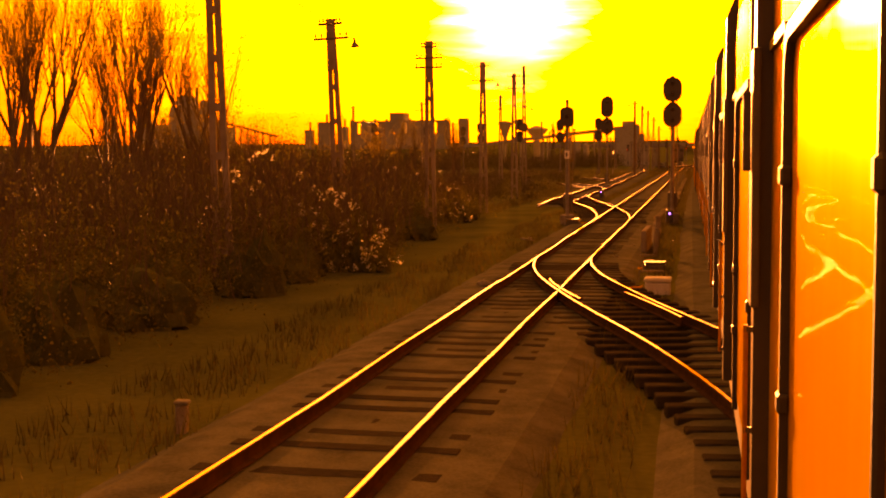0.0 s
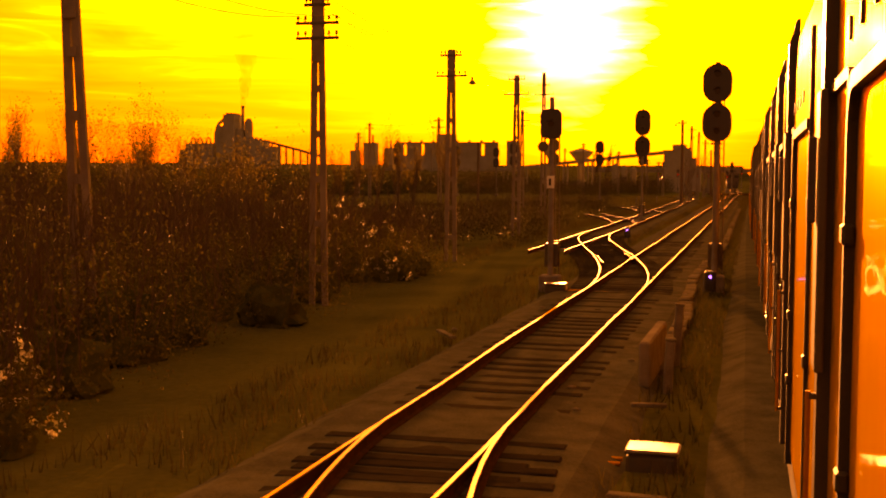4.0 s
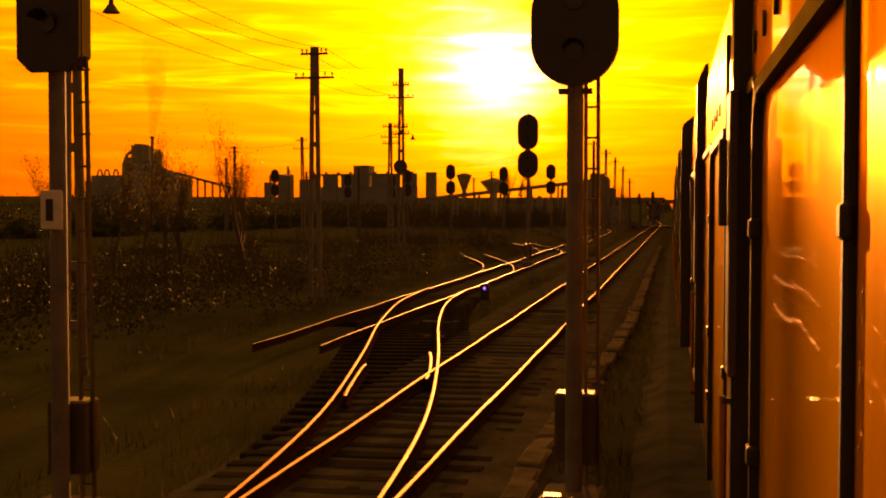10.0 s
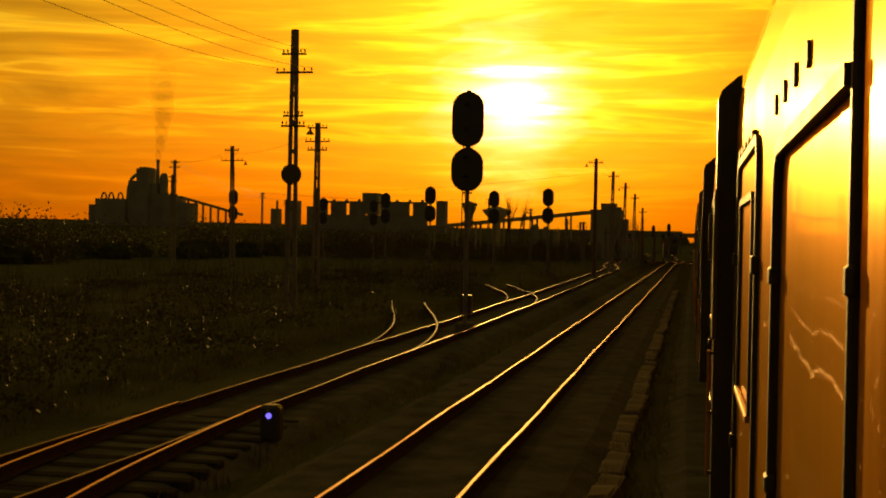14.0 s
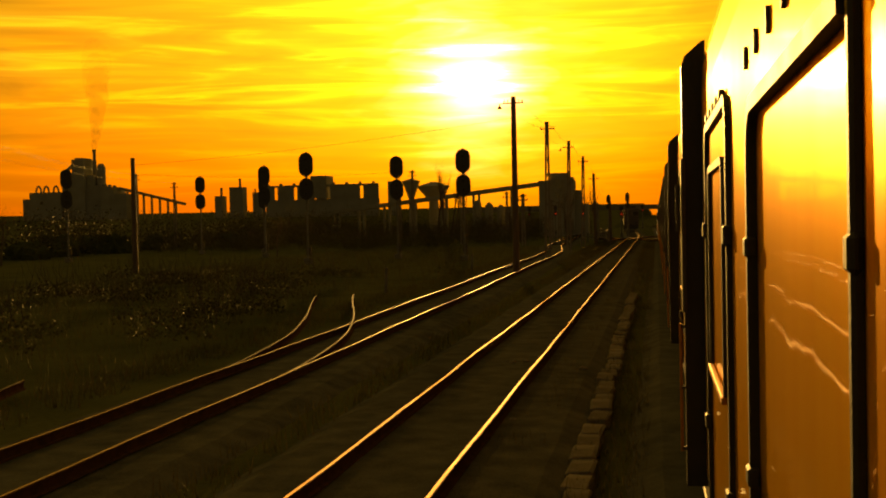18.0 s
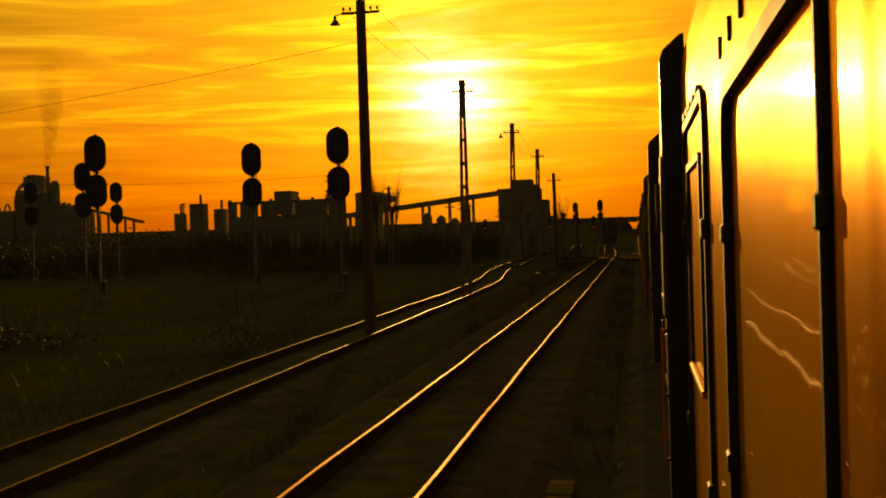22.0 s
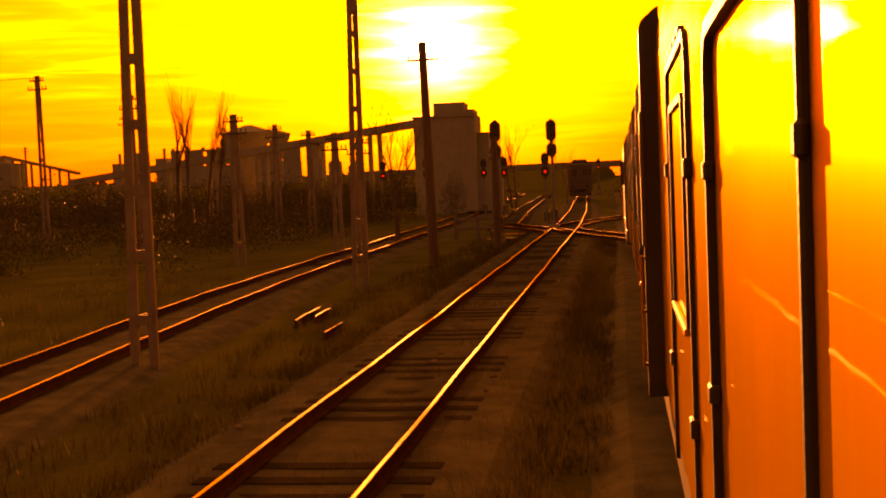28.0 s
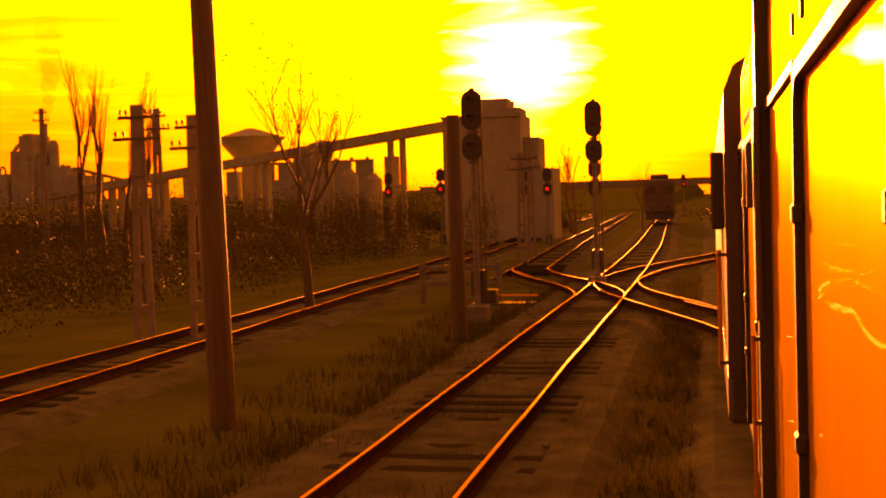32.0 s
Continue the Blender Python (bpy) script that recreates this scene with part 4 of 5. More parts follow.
# ---- standing vehicles far ahead ----
def far_engine(m):
    s = thing("locomotive", "dark locomotive standing on the near track far ahead", "locomotive", m)
    part("hull", boxed(-1.65, 0, 1.1, 1.65, 14, 4.9, bevel=0.22), WAGON, s)
    part("roof_hatch", boxed(-1.0, 1.2, 4.9, 1.0, 12, 5.4, bevel=0.15), WAGON, s)
    part("skirt", boxed(-1.5, 0.3, 0.45, 1.5, 13.6, 1.096, bevel=0.05), STEEL_DARK, s)
    for x in (-0.95, 0.95):
        part("buffer", tubed((x, 0, 1.05), (x, -0.5, 1.05), 0.22, n=14), STEEL_DARK, s)
        part("windscreen", boxed(x - 0.55, -0.03, 3.2, x + 0.55, 0.02, 4.1, bevel=0.01), GLASS_DARK, s)
        part("headlight", tubed((x, -0.04, 1.75), (x, 0.02, 1.75), 0.16, n=14), GLASS_DARK, s)
    for y in (1.6, 4.2, 9.8, 12.4):
        for x in (-GAUGE, GAUGE):
            part("wheel", tubed((x - 0.06, y, 0.5), (x + 0.06, y, 0.5), 0.5, n=16), STEEL_DARK, s)


far_engine(pose(line(345), 345, 0, 0, 0, 1.7))


def tank_wagon(m):
    s = thing("freight_wagon", "dark rounded freight wagon standing in the yard", "freight wagon", m, "wagons in the yard")
    bm = tubed((0, 0.4, 2.3), (0, 10.6, 2.3), 1.35, n=20)
    part("barrel", bm, WAGON, s)
    part("frame_beam", boxed(-1.2, 0, 0.75, 1.2, 11, 1.0, bevel=0.03), STEEL_DARK, s)
    for y in (1.4, 3.2, 7.8, 9.6):
        for x in (-GAUGE, GAUGE):
            part("wheel", tubed((x - 0.06, y, 0.46), (x + 0.06, y, 0.46), 0.46, n=16), STEEL_DARK, s)


for i in range(4):
    tank_wagon(pose(-13.5 - 2.2 * i, 318 + 11.5 * i, 0, 0, 0, 10))


def overpass():
    s = thing("road_bridge", "long flat road bridge far ahead over the tracks", "bridge")
    part("deck", boxed(-60, 470, 5.4, 60, 478, 6.2), CONCRETE, s)
    part("parapet", boxed(-60, 470, 6.204, 60, 470.3, 6.9), CONCRETE, s)
    for x in (-45, -30, 12, 28, 44):
        part("pier", boxed(x - 0.8, 471, -1, x + 0.8, 477, 5.396), CONCRETE, s)


overpass()


# ---- the works on the skyline ----
def long_works():
    """A roofless row of tall concrete bays with one higher block."""
    s = thing("factory_ruin", "long skeletal concrete factory with tall open bays on the skyline", "factory", pose(-204, 800, 0) @ Matrix.Diagonal((0.875, 1, 0.868, 1)))
    W, top, b0 = 84.0, 32.0, -2
    part("base_wall", boxed(-W / 2, 0, b0, W / 2, 3, 21.5), FACTORY, s)
    open_bays = {1, 4, 7, 9, 14}
    n = 17
    bw = W / n
    for i in range(n):
        x0 = -W / 2 + i * bw
        if i in open_bays:
            w = boxed(x0, 0, 21.5, x0 + bw * 0.22, 2, top)
            box(w, x0 + bw * 0.78, 0, 21.5, x0 + bw, 2, top)
            box(w, x0 + bw * 0.22, 0, top - 1.6, x0 + bw * 0.78, 2, top)
            part("open_bay", w, FACTORY, s)
        else:
            part("wall_bay", boxed(x0, 0, 21.5, x0 + bw, 2, top), FACTORY, s)
    for i in range(0, n, 2):
        x0 = -W / 2 + i * bw
        part("roof_stub", boxed(x0 + 0.4, 0.2, top, x0 + 2.2, 1.8, top + 1.4), FACTORY, s)
    part("high_block", boxed(-8, -1, 22, 3.5, 17, 38.4), FACTORY, s)
    part("side_tower", boxed(W / 2 + 7, 0, b0, W / 2 + 14, 8, 33), FACTORY, s)


long_works()


def cone_tank(m, r, rim, neck, label):
    s = thing("water_tower", label, "water tower", m, "cone-topped towers")
    bm = bmesh.new()
    bmesh.ops.create_cone(bm, cap_ends=True, segments=28, radius1=r * 0.28, radius2=r, depth=rim - neck, matrix=Matrix.Translation((0, 0, (rim + neck) / 2)))
    part("bowl", bm, FACTORY, s)
    bm = bmesh.new()
    bmesh.ops.create_cone(bm, cap_ends=True, segments=28, radius1=r * 1.02, radius2=r * 0.12, depth=r * 0.28, matrix=Matrix.Translation((0, 0, rim + r * 0.14 + 0.01)))
    part("cap_roof", bm, FACTORY, s)
    part("shaft", tubed((0, 0, -2), (0, 0, neck + 0.05), r * 0.29, n=20), FACTORY, s)


cone_tank(pose(-65.7, 420, 0), 2.6, 14.6, 9.4, "tall narrow cone-topped concrete tower on the skyline")
cone_tank(pose(-41.0, 325.0, 0), 3.4, 10.0, 7.1, "broad flat cone-topped concrete tower near the works")


def conveyor():
    s = thing("conveyor_bridge", "long sloping covered conveyor bridge on concrete legs", "conveyor")
    a, b = Vector((-66, 329, 5.0)), Vector((-17.6, 313.5, 9.6))
    bm = bmesh.new()
    beam(bm, a, b, 1.5, 0.8)
    part("gallery", bm, FACTORY, s)
    for u in (0.08, 0.2, 0.32, 0.44, 0.58, 0.72, 0.88):
        q = a.lerp(b, u)
        for e in (-0.55, 0.55):
            part("leg", boxed(q.x + e - 0.16, q.y - 0.6, -0.5, q.x + e + 0.16, q.y + 0.6, q.z - 0.2), FACTORY, s)
        part("leg_tie", boxed(q.x - 0.39, q.y - 0.2, q.z * 0.5 - 0.12, q.x + 0.39, q.y + 0.2, q.z * 0.5 + 0.12), FACTORY, s)
    t = thing("factory_hall", "concrete hall with a stepped roof at the conveyor's end", "factory", pose(-14.9, 311, 0) @ Matrix.Diagonal((0.86, 1, 1.0, 1)))
    part("main_block", boxed(-3.9, 0, -0.5, 3.7, 6, 10.1), FACTORY, t)
    part("roof_house", boxed(-1.5, 1, 10.102, 2.3, 5, 11.5), FACTORY, t)
    part("roof_step", boxed(2.302, 1, 10.102, 3.5, 5, 10.7), FACTORY, t)
    part("annex", boxed(3.702, 1, -0.5, 6.6, 6, 5.6), FACTORY, t)
    part("annex_step", boxed(3.702, 1.5, 5.604, 5.2, 5.5, 8.2), FACTORY, t)
    part("cornice", boxed(-4.05, -0.16, 9.9, 3.85, 0.004, 10.104), FACTORY, t)
    for k in range(3):
        u = thing("silo", "small upright storage silo by the works", "silo", pose(-31.0 + 2.3 * k, 318, 0), "silos by the works")
        part("drum", tubed((0, 0, -0.5), (0, 0, 6.3 - 0.5 * k), 0.8, n=16), FACTORY, u)
        part("hat", tubed((0, 0, 6.304 - 0.5 * k), (0, 0, 6.9 - 0.5 * k), 0.76, 0.2, n=16), FACTORY, u)


conveyor()


def chimney_works():
    s = thing("cement_works", "dark cement works with slim chimney and pipes on the skyline", "factory", pose(-364.8, 800, 0) @ Matrix.Diagonal((1, 1, 0.934, 1)))
    z = 15
    part("low_hall", boxed(-40, 0, -2, -17.5, 20, 29.5), FACTORY, s)
    part("low_hall", boxed(-46, 2, -2, -40.02, 20, 25), FACTORY, s)
    part("mill_tower", boxed(-9.2, 0, -2, -0.6, 18, 52), FACTORY, s)
    part("side_block", boxed(-15.6, 1, -2, -9.22, 17, 43), FACTORY, s)
    part("tower_top", boxed(-7.5, 1, 52.004, -2.5, 15, 53.2), FACTORY, s)
    part("filter_house", boxed(-0.58, 2, -2, 10.4, 16, 33.5), FACTORY, s)
    part("pipe_rack", boxed(-0.4, 3, 33.504, 4.5, 9, 41), FACTORY, s)
    part("right_hall", boxed(10.42, 0, -2, 20, 18, 32), FACTORY, s)
    part("right_annex", boxed(20.02, 0, -2, 29, 18, 27), FACTORY, s)
    part("chimney", tubed((2.5, 9, 41), (2.5, 9, 59), 1.2, 1.0, n=16), FACTORY, s)
    part("chimney_rim", tubed((2.5, 9, 57.6), (2.5, 9, 59.2), 1.35, n=16), FACTORY, s)
    part("cyclone", tubed((7.6, 8, 33.51), (7.6, 8, 46), 3.0, n=20), FACTORY, s)
    part("cyclone_dome", tubed((7.6, 8, 46.01), (7.6, 8, 49), 3.0, 1.6, n=20), FACTORY, s)
    for k in range(3):
        part("tank", tubed((12 + 3.4 * k, 4, 32.01), (12 + 3.4 * k, 4, 34.5 - 0.6 * k), 1.3, n=14), FACTORY, s)
    bm = bmesh.new()
    pts = [(-19.5, 8, 26), (-19.0, 8, 38), (-16.5, 8, 45), (-12.5, 8, 48.5), (-8, 8, 49)]
    for a, b in zip(pts, pts[1:]):
        tube(bm, a, b, 1.25, n=10)
    part("duct", bm, FACTORY, s)
    for x in (-24, -31, -36.5):
        verts, faces = [], []
        for i in range(9):
            a = math.pi * i / 8
            for j in range(8):
                r = 0.7 * math.cos(math.tau * j / 8)
                verts.append((x + (1.9 + r) * math.cos(a), 6 + 0.7 * math.sin(math.tau * j / 8), 29 + (5 + r) * math.sin(a)))
                if i < 8:
                    k = (j + 1) % 8
                    faces.append((8 * i + j, 8 * i + k, 8 * i + 8 + k, 8 * i + 8 + j))
        part("bent_pipe", mesh_of("bent_pipe", verts, faces, FACTORY), FACTORY, s)
    bm = bmesh.new()
    beam(bm, (20, 8, 31.5), (66, 8, 19), 3, 1.8)
    part("chute", bm, FACTORY, s)
    for k in range(7):
        x = 26 + 5.6 * k
        part("chute_leg", boxed(x - 0.4, 7, -2, x + 0.4, 9, 29.2 - 1.52 * k), FACTORY, s)
    for i, (x, h, w) in enumerate(((104, 30, 9), (92, 24, 5), (118, 26, 6))):
        t = thing("small_works_tower", "small hazy works tower on the skyline", "factory", pose(-364.8 + x, 800, 0) @ Matrix.Diagonal((1, 1, 0.92, 1)), "small towers on the skyline")
        part("block", boxed(-w / 2, 0, -2, w / 2, 8, h), FACTORY, t)
        part("stack", tubed((w * 0.2, 3, h), (w * 0.2, 3, h + 6), 0.8, n=10), FACTORY, t)


chimney_works()


def smoke_plume(x, y, z):
    """A thin drift of smoke: lumpy puffs that widen and thin out as they rise."""
    s = thing("smoke_plume", "thin grey smoke drifting up from the works chimney", "smoke", pose(x, y, z), kind="stuff")
    for k in range(8):
        u = k / 7
        m = bpy.data.materials.new("thin_smoke")
        m.use_nodes = True
        b = m.node_tree.nodes["Principled BSDF"]
        b.inputs["Base Color"].default_value = (0.3, 0.22, 0.14, 1)
        b.inputs["Roughness"].default_value, b.inputs["Alpha"].default_value = 1.0, 0.085 * (1 - 0.75 * u)
        b.inputs["Specular IOR Level"].default_value = 0.0
        r = 2.4 + 8.5 * u
        bm = bmesh.new()
        bmesh.ops.create_icosphere(bm, subdivisions=4, radius=1)
        at = Vector((-8 * u * u + 1.2 * math.sin(k * 1.9) * u, 3 * k, 3 + 56 * u))
        for v in bm.verts:
            w = r * (1 + 0.2 * noise.noise(v.co * 0.9 + Vector((k * 3, 0, 0))))
            v.co = at + Vector((v.co.x * w, v.co.y * w * 0.3, v.co.z * w * 1.7))
        part("puff", bm, m, s)


smoke_plume(-362.3, 809, 55.3)


# ---- trees and bushes ----
def branchy(name, m, height, seed, label, spread=0.5, upright=0.35, buds=600, bud_size=0.06, group="bare trees", depth=5, trunk=None):
    """A tapered trunk with limbs and twigs, and buds at the ends."""
    rng = random.Random(seed)
    verts, faces, tips = [], [], []

    def limb(p, d, length, r, level):
        n = 4 if level > 1 else 6
        segs = 3
        for s in range(segs):
            q = p + d * (length / segs)
            side = d.orthogonal().normalized()
            up = d.cross(side)
            r1 = r * (0.80 if s < segs - 1 else 0.72)
            b = len(verts)
            for pp, rr in ((p, r), (q, r1)):
                for k in range(n):
                    a = 2 * math.pi * k / n
                    verts.append(pp + side * (rr * math.cos(a)) + up * (rr * math.sin(a)))
            faces.extend((b + k, b + (k + 1) % n, b + n + (k + 1) % n, b + n + k) for k in range(n))
            if level >= 2:
                tips.append(q)
            p, r = q, r1
            d = (d + Vector((rng.uniform(-1, 1), rng.uniform(-1, 1), rng.uniform(-0.3, 0.8) * upright)) * 0.18).normalized()
            if level < depth and (s or level):
                for _ in range(2 if level < 2 else rng.choice((1, 1, 2))):
                    a = Vector((rng.uniform(-1, 1), rng.uniform(-1, 1), rng.uniform(-0.2, 0.6) + upright)).normalized()
                    limb(p, (d * (1 - spread) + a * spread).normalized(), length * rng.uniform(0.5, 0.72), r * 0.6, level + 1)
        tips.append(p)

    limb(Vector((0, 0, -0.3)), Vector((rng.uniform(-0.08, 0.08), rng.uniform(-0.08, 0.08), 1)).normalized(), height * 0.46, trunk or height * 0.018, 0)
    t = thing(name, label, "tree", m, group)
    part("trunk", mesh_of("trunk", [tuple(v) for v in verts], faces, BARK), BARK, t)
    if buds:
        c = np.array([tuple(rng.choice(tips) + Vector((rng.gauss(0, 0.09), rng.gauss(0, 0.09), rng.gauss(0, 0.09)))) for _ in range(buds)])
        cr = part("crown", scatter_quads("crown", c, bud_size, BUD), BUD, t)
    return t


BARE = "bare spring tree with fine twigs and small buds"
for i, (x, y, h) in enumerate(((-18.6, 33, 10.5), (-14.5, 32.2, 9.2), (-11.6, 31, 6.6), (-20.5, 37, 11), (-16.5, 36, 9.6), (-12.8, 34.5, 7.5), (-22.5, 30, 11), (-17.4, 30.5, 10), (-15.6, 34, 9), (-19.4, 30, 10.5), (-13.6, 30, 8), (-21.6, 33.5, 11), (-24, 35, 11.5), (-15.0, 38, 9.5), (-18.0, 39, 10.5), (-20.0, 28, 9.8), (-16.0, 27.5, 8.6), (-23.4, 39, 11.6), (-13.0, 27.5, 7.2))):
    branchy("bare_tree", pose(x, y, 0.3, 0, 0, i * 70), h, 20 + i, BARE, spread=0.36, upright=0.75, buds=600, bud_size=0.05, depth=5)
for i, (x, y, h) in enumerate(((-14.5, 86.2, 6.4), (-16.6, 84.5, 5.6), (-18.5, 87, 6.0), (-19.5, 80, 5.0), (-21.0, 90, 6.2), (-23.5, 92, 6.0), (-15.4, 88.5, 5.8))):
    branchy("bare_tree", pose(x, y, -0.2, 0, 0, i * 70), h, 30 + i, BARE, spread=0.34, upright=0.9, buds=900, bud_size=0.05, depth=5)
branchy("bare_tree", pose(-8.54, 249.6, 0), 8.2, 41, BARE, spread=0.5, upright=0.6, buds=300, depth=5, trunk=0.17)
branchy("bare_tree", pose(-8.4, 320, 0), 9.8, 42, BARE, spread=0.36, upright=0.8, buds=150, depth=5)
branchy("bare_tree", pose(-9.4, 326, 0), 9.2, 43, BARE, spread=0.36, upright=0.8, buds=100, depth=4)
for i, x in enumerate((-30.6, -29.7, -28.8, -28.0)):
    branchy("poplar_tree", pose(x, 274.8 + i * 0.6, 0), 12.2 - 0.5 * i, 50 + i, "slim bare poplar with upright branches", spread=0.18, upright=1.5, buds=150, depth=4)
for i, (x, y, h) in enumerate(((-40, 235, 5.5), (-55, 190, 6), (-52, 262, 6.5), (-34, 205, 4.5), (-62, 160, 7), (-66, 168, 7.5), (-28, 275, 5), (-3, 330, 7))):
    branchy("bare_tree", pose(x, y, 0, 0, 0, i * 50), h, 60 + i, BARE, spread=0.5, upright=0.5, buds=100, depth=4)


for i, (x, y, h) in enumerate(((-13.2, 52.5, 4.6), (-14.6, 54, 5.0), (-16.0, 52, 5.2), (-17.4, 55, 5.4), (-18.6, 53, 5.6), (-12.2, 55.5, 4.3), (-20.0, 56, 5.6), (-15.4, 57, 4.8), (-21.5, 54, 5.8))):
    branchy("bare_shrub", pose(x, y, 0, 0, 0, i * 63), h, 120 + i, "bare twiggy shrub rising out of the hedge", spread=0.5, upright=0.55, buds=260, bud_size=0.05, group="bare shrubs", depth=5, trunk=0.05)


def thicket(name, label, spots, n, size, mat=LEAF, core=True, seed=1, twigs=0):
    """A tangled mass: leaf-sized flakes over lumpy dark cores. spots: (x, y, rx, ry, h)."""
    rng = np.random.default_rng(seed)
    area = np.array([rx * ry for _, _, rx, ry, _ in spots])
    pick = rng.choice(len(spots), n, p=area / area.sum())
    u = rng.normal(size=(n, 3))
    u /= np.linalg.norm(u, axis=1)[:, None]
    u[:, 2] = np.abs(u[:, 2])
    rad = rng.uniform(0.5, 1.08, n)[:, None]
    sp = np.array([(x, y, rx, ry, h) for x, y, rx, ry, h in spots])[pick]
    wob = 1 + 0.22 * np.sin(u[:, 0] * 7 + pick) * np.cos(u[:, 1] * 6 + pick * 2)
    c = np.stack([sp[:, 0] + u[:, 0] * sp[:, 2] * rad[:, 0] * wob, sp[:, 1] + u[:, 1] * sp[:, 3] * rad[:, 0] * wob, -0.2 + u[:, 2] * sp[:, 4] * rad[:, 0] * wob], 1)
    t = thing(name, label, "bush", kind="stuff")
    part("foliage", scatter_quads("foliage", c, size, mat), mat, t)
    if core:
        # Solid lumps added as the bush's dark shaded inside, blocking the view through.
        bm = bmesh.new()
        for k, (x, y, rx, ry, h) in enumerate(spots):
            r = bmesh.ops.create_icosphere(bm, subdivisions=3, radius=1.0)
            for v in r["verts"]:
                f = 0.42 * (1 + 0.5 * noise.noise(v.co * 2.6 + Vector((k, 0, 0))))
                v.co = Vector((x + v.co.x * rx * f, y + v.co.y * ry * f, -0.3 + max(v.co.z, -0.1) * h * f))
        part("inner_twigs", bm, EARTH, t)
    if twigs:
        bm_v, bm_f = [], []
        for _ in range(twigs):
            k = rng.integers(len(spots))
            x, y, rx, ry, h = spots[k]
            a = rng.uniform(0, 6.28)
            q = math.sqrt(rng.uniform(0, 1))
            bx, by = x + q * rx * math.cos(a), y + q * ry * math.sin(a)
            z0 = h * math.sqrt(max(0.0, 1 - q * q)) * 0.8
            L = rng.uniform(0.5, 1.3)
            dx, dy = rng.normal(0, 0.25, 2) * L
            w = rng.uniform(0.006, 0.014)
            b = len(bm_v)
            bm_v += [(bx - w, by, z0), (bx + w, by, z0), (bx + dx + w * 0.4, by + dy, z0 + L), (bx + dx - w * 0.4, by + dy, z0 + L), (bx, by - w, z0), (bx, by + w, z0)]
            bm_f += [(b, b + 1, b + 2, b + 3), (b + 4, b + 5, b + 2, b + 3)]
        part("shoots", mesh_of("shoots", bm_v, bm_f, BARK), BARK, t)
    return t


rng = random.Random(5)
spots = []
for i in range(30):
    y = 4 + i * 1.75
    for xx in (-6.9, -9.4, -12.4, -16.0, -20.0):
        taper = 1.0 if y < 44 else max(0.5, 1 - (y - 44) / 24)
        back = 1.6 if y > 40 else 0
        spots.append((xx + rng.uniform(-0.7, 0.7) - back, y + rng.uniform(-1, 1), rng.uniform(1.3, 2.0), rng.uniform(1.2, 2.0), (2.35 + 0.10 * (-7 - xx) + rng.uniform(-0.5, 0.6)) * taper))
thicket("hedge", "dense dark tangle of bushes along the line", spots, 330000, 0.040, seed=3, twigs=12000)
spots2 = [(-8.5, 28.3, 1.0, 1.1, 3.3), (-7.5, 28.0, 0.9, 1.0, 2.75), (-6.4, 28.0, 0.8, 1.0, 2.2), (-5.6, 28.0, 0.7, 0.9, 1.75), (-4.9, 27.8, 0.5, 0.8, 1.05), (-8.8, 26.5, 1.0, 1.0, 2.8)]
spots3 = [(-8.6, 50.0, 1.2, 1.2, 2.5), (-9.8, 49.0, 1.3, 1.2, 2.8), (-7.7, 51.0, 0.9, 1.0, 1.9), (-10.6, 51.5, 1.2, 1.3, 2.6)]


def blossom_bush(spots, clusters, seed):
    """A dark bush whose outer twigs carry bunches of pale blossom."""
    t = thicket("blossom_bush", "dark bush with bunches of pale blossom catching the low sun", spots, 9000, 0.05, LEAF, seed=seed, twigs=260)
    rng = np.random.default_rng(seed)
    c = []
    for _ in range(clusters):
        x, y, rx, ry, h = spots[rng.integers(len(spots))]
        u = rng.normal(size=3)
        u /= np.linalg.norm(u)
        u[2] = abs(u[2])
        centre = np.array([x + u[0] * rx, y + u[1] * ry, -0.2 + u[2] * h]) * 1.0
        c += [centre + rng.normal(0, 0.045, 3) for _ in range(rng.integers(5, 22))]
    part("blossom", scatter_quads("blossom", np.array(c), 0.045, BLOSSOM), BLOSSOM, t)


blossom_bush(spots2, 130, 8)
blossom_bush(spots3, 90, 18)
low = [(rng.uniform(-34, -8), rng.uniform(58, 168), rng.uniform(0.8, 2.2), rng.uniform(0.8, 2.2), rng.uniform(0.25, 0.9)) for _ in range(120)]
low = [s for s in low if s[0] + s[2] < second(s[1]) - 2.4]
low += [(rng.uniform(-24, -9), rng.uniform(54, 92), rng.uniform(1.2, 2.4), rng.uniform(1.2, 2.4), rng.uniform(1.0, 1.9)) for _ in range(40)]
thicket("low_scrub", "low dry scrub between the yard tracks", low, 60000, 0.08, WEED, core=False, seed=9, twigs=2500)
belt = []
for i in range(110):
    y = -20 + i * 3.6
    belt.append((-64 - rng.uniform(0, 16) + (6 if y > 250 else 0), y, rng.uniform(4, 7), rng.uniform(3, 5), rng.uniform(4.2, 5.6)))
for i in range(80):
    x = -95 + i * 2.6
    if not (-13 < x < 6):
        belt.append((x, 348 + 0.1 * abs(x) + rng.uniform(-6, 14), rng.uniform(3, 5), rng.uniform(3, 5), rng.uniform(4.6, 6.6)))
thicket("far_hedge", "far belt of dark scrub along the skyline", belt, 110000, 0.22, WEED, seed=12, twigs=2500)
wood = [(rng.uniform(-46, -27), rng.uniform(70, 86), rng.uniform(1.6, 3.0), rng.uniform(1.6, 3.0), rng.uniform(3.2, 4.9)) for _ in range(26)]
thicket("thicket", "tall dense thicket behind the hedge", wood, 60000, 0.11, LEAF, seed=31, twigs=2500)
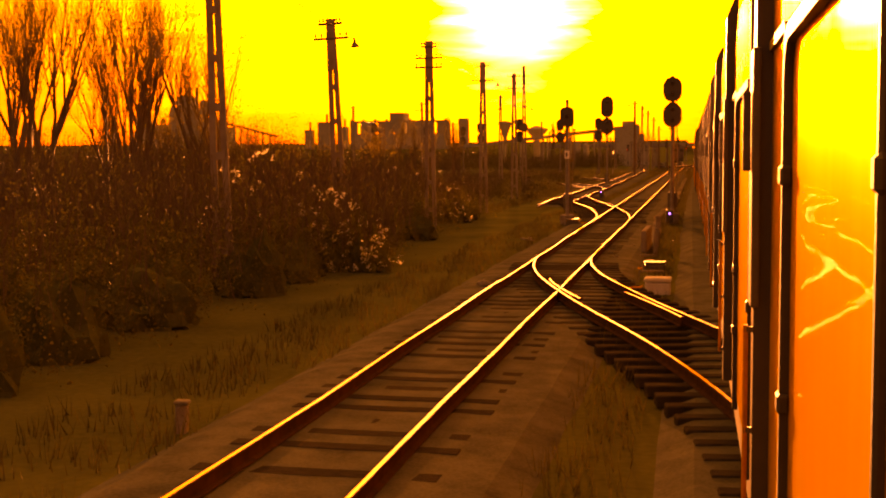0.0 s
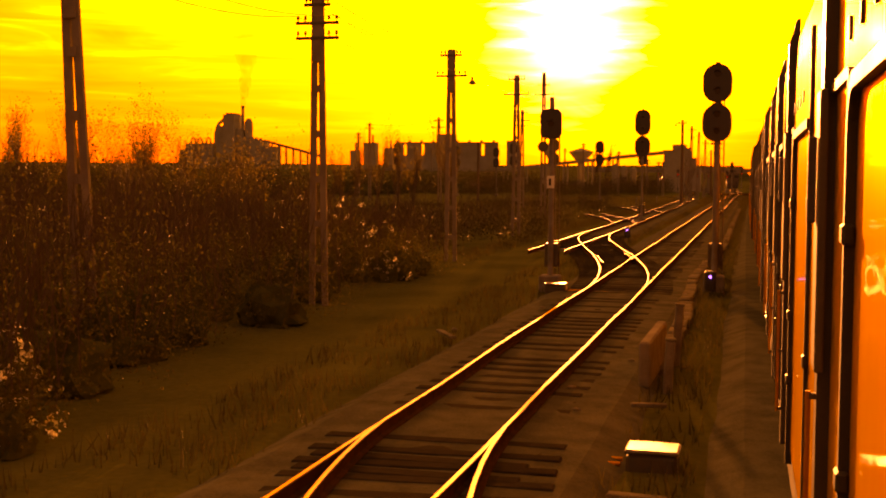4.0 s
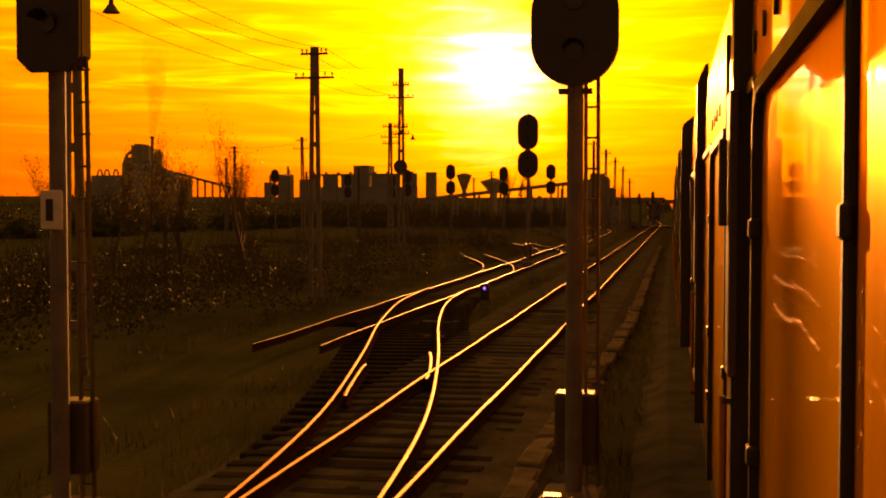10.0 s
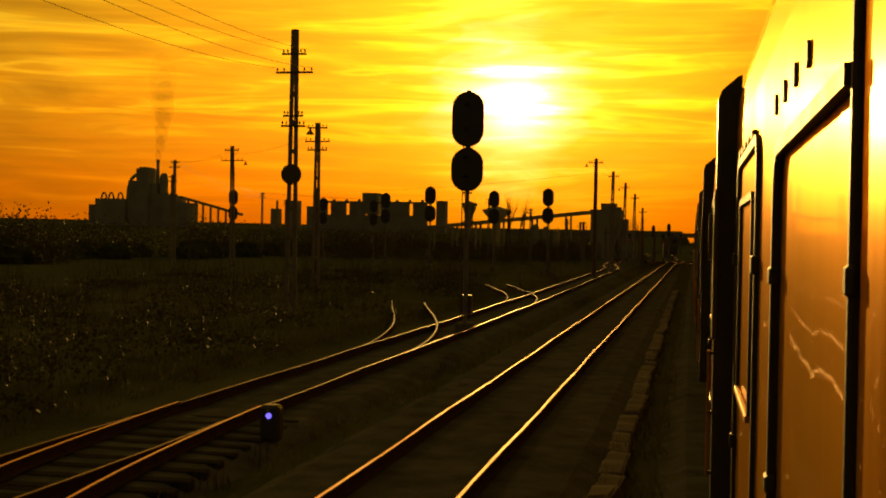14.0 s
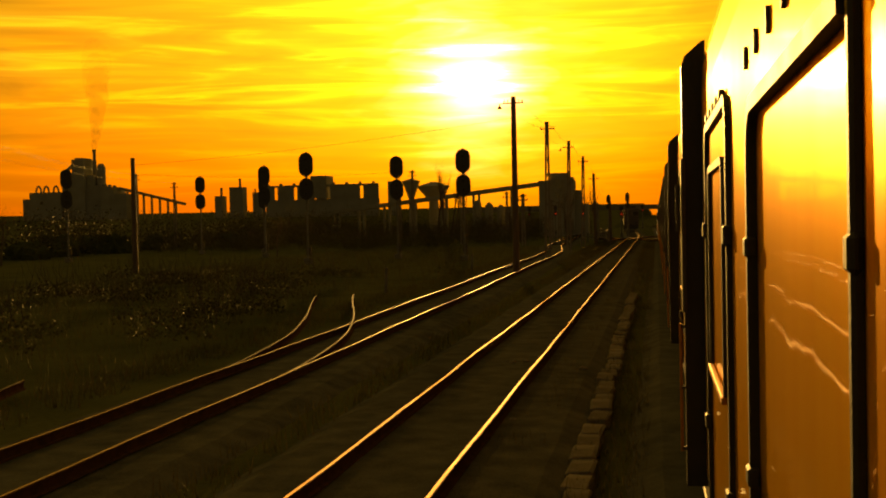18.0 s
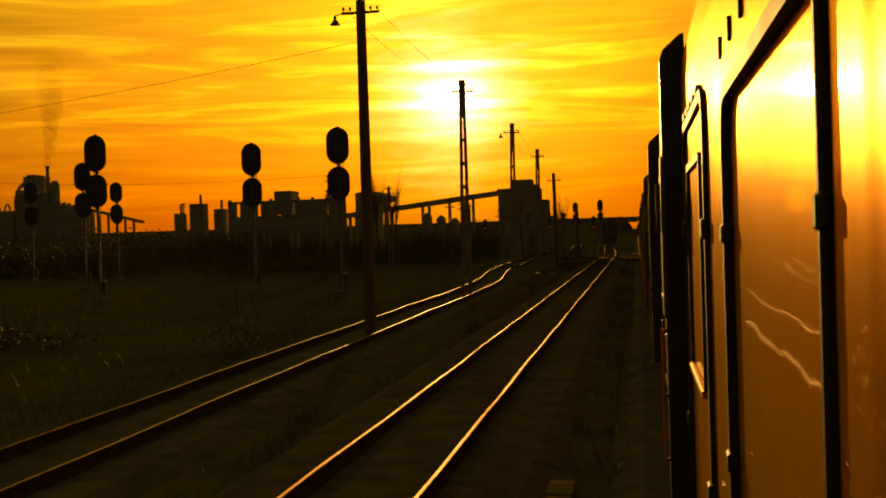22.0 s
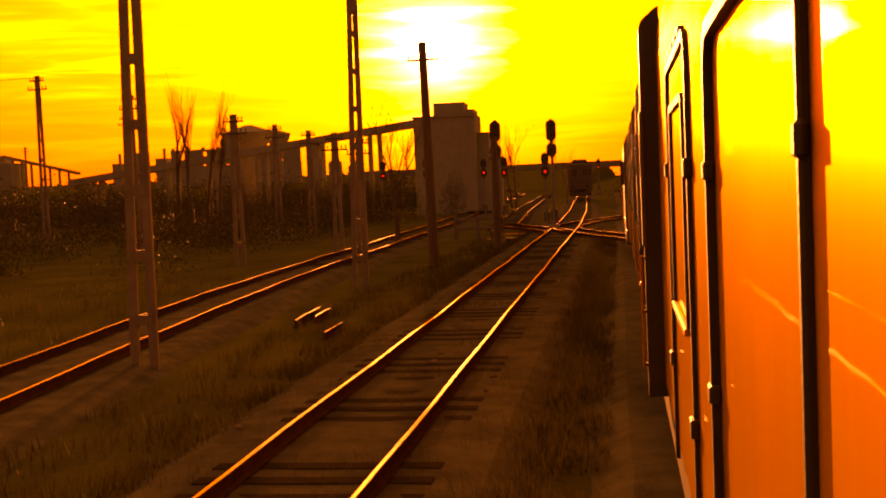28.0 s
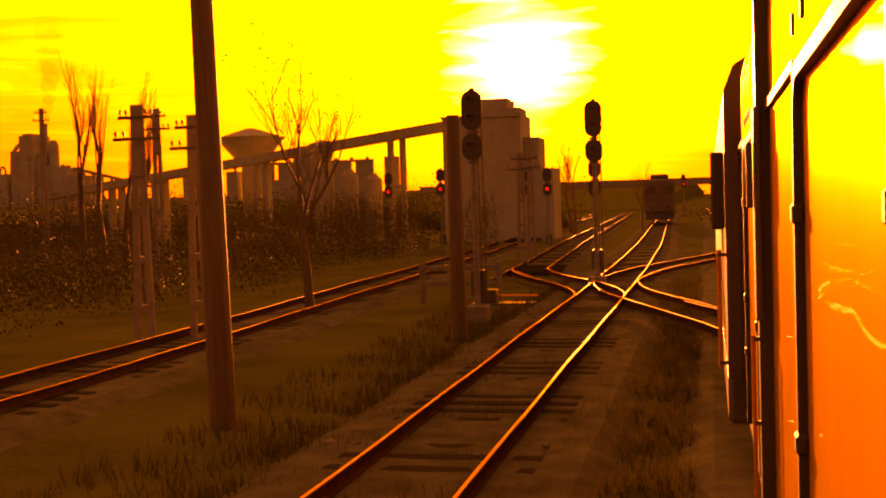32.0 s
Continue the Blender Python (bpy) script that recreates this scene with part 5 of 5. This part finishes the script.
for i, (x, y, h) in enumerate(((-31.5, 77, 7.4), (-33.5, 75, 7.0), (-36, 79, 7.8), (-29.5, 79, 6.2), (-39, 76, 7.6), (-34.5, 82, 7.0), (-42, 80, 8.0))):
    branchy("bare_tree", pose(x, y, -0.2, 0, 0, i * 50), h, 80 + i, BARE, spread=0.45, upright=0.6, buds=900, bud_size=0.08, depth=5)
mid = []
for i in range(150):
    x, y = rng.uniform(-62, -9), rng.uniform(228, 298)
    if x + 3.0 < second(y) - 2.2:
        mid.append((x, y, rng.uniform(1.5, 3.0), rng.uniform(1.5, 3.0), rng.uniform(1.4, 2.6) + (0.9 if y > 262 else 0)))
for i in range(30):
    x, y = rng.uniform(-29, -15.6), rng.uniform(286, 297.5)
    if x + 1.8 < second(y) - 1.6:
        mid.append((x, y, rng.uniform(1.2, 1.9), rng.uniform(1.2, 1.9), rng.uniform(2.6, 4.4)))
mid += [(-10.9 - 0.11 * k, 284 + 2.3 * k, 0.9, 1.2, 2.6 + 0.5 * (k % 3)) for k in range(6)]
thicket("yard_scrub", "dry scrub growing wild beyond the second track", mid, 170000, 0.075, WEED, core=False, seed=14, twigs=6000)


def grass(name, label, rows, n, seed, h0=0.12, h1=0.45):
    """Blades on strips: (x0, x1, y0, y1) relative to the near track."""
    rng = np.random.default_rng(seed)
    area = np.array([(b - a) * (d - c) for a, b, c, d in rows])
    pick = rng.choice(len(rows), n, p=area / area.sum())
    R = np.array(rows)[pick]
    y = R[:, 2] + rng.uniform(0, 1, n) * (R[:, 3] - R[:, 2])
    x = R[:, 0] + rng.uniform(0, 1, n) * (R[:, 1] - R[:, 0]) + np.array([line(v) for v in y])
    clump = np.array([noise.noise((a * 0.8, b * 0.8, seed)) for a, b in zip(x, y)])
    keep = clump > -0.15
    x, y, clump = x[keep], y[keep], clump[keep]
    m = len(x)
    h = rng.uniform(h0, h1, m) * (0.6 + clump)
    lx, ly = rng.normal(0, 0.35, m) * h, rng.normal(0, 0.35, m) * h
    a = rng.uniform(0, 3.14, m)
    w = rng.uniform(0.006, 0.014, m)
    cx, sy = np.cos(a) * w, np.sin(a) * w
    z = np.full(m, -0.36)
    v = np.stack([np.stack([x - cx, y - sy, z], 1), np.stack([x + cx, y + sy, z], 1), np.stack([x + lx, y + ly, z + 0.1 + h], 1)], 1).reshape(-1, 3)
    ob = part(name, mesh_of(name, v.tolist(), np.arange(3 * m).reshape(-1, 3).tolist(), GRASS), GRASS)
    tagged(ob, label, "grass", kind="stuff")


grass("dry_grass", "dry grass and weeds beside the rails", [(-4.2, -2.0, 0, 62), (-2.9, -2.0, 62, 260), (2.0, 3.0, 0, 250), (-9, -7.2, 60, 200), (-4.4, -2.2, 175, 250), (1.9, 3.0, 170, 250)], 60000, 21, 0.08, 0.3)
grass("yard_grass", "thin dry grass across the open yard", [(-32, -7.5, 80, 230)], 50000, 22, 0.2, 0.6)

grass("track_grass", "dry grass growing between and beside the rails", [(-0.62, 0.62, 150, 262), (0.85, 3.0, 165, 262), (-2.4, -0.85, 165, 262), (0.9, 1.6, 90, 165)], 70000, 23, 0.05, 0.26)

# ---- sleepers of the near track, one by one ----
sleepers(near_track, line, 8.4, 190, True)
sleepers(near_track, line, 190.4, 280, False)
sleepers(second_track, second, 70, 231, True)
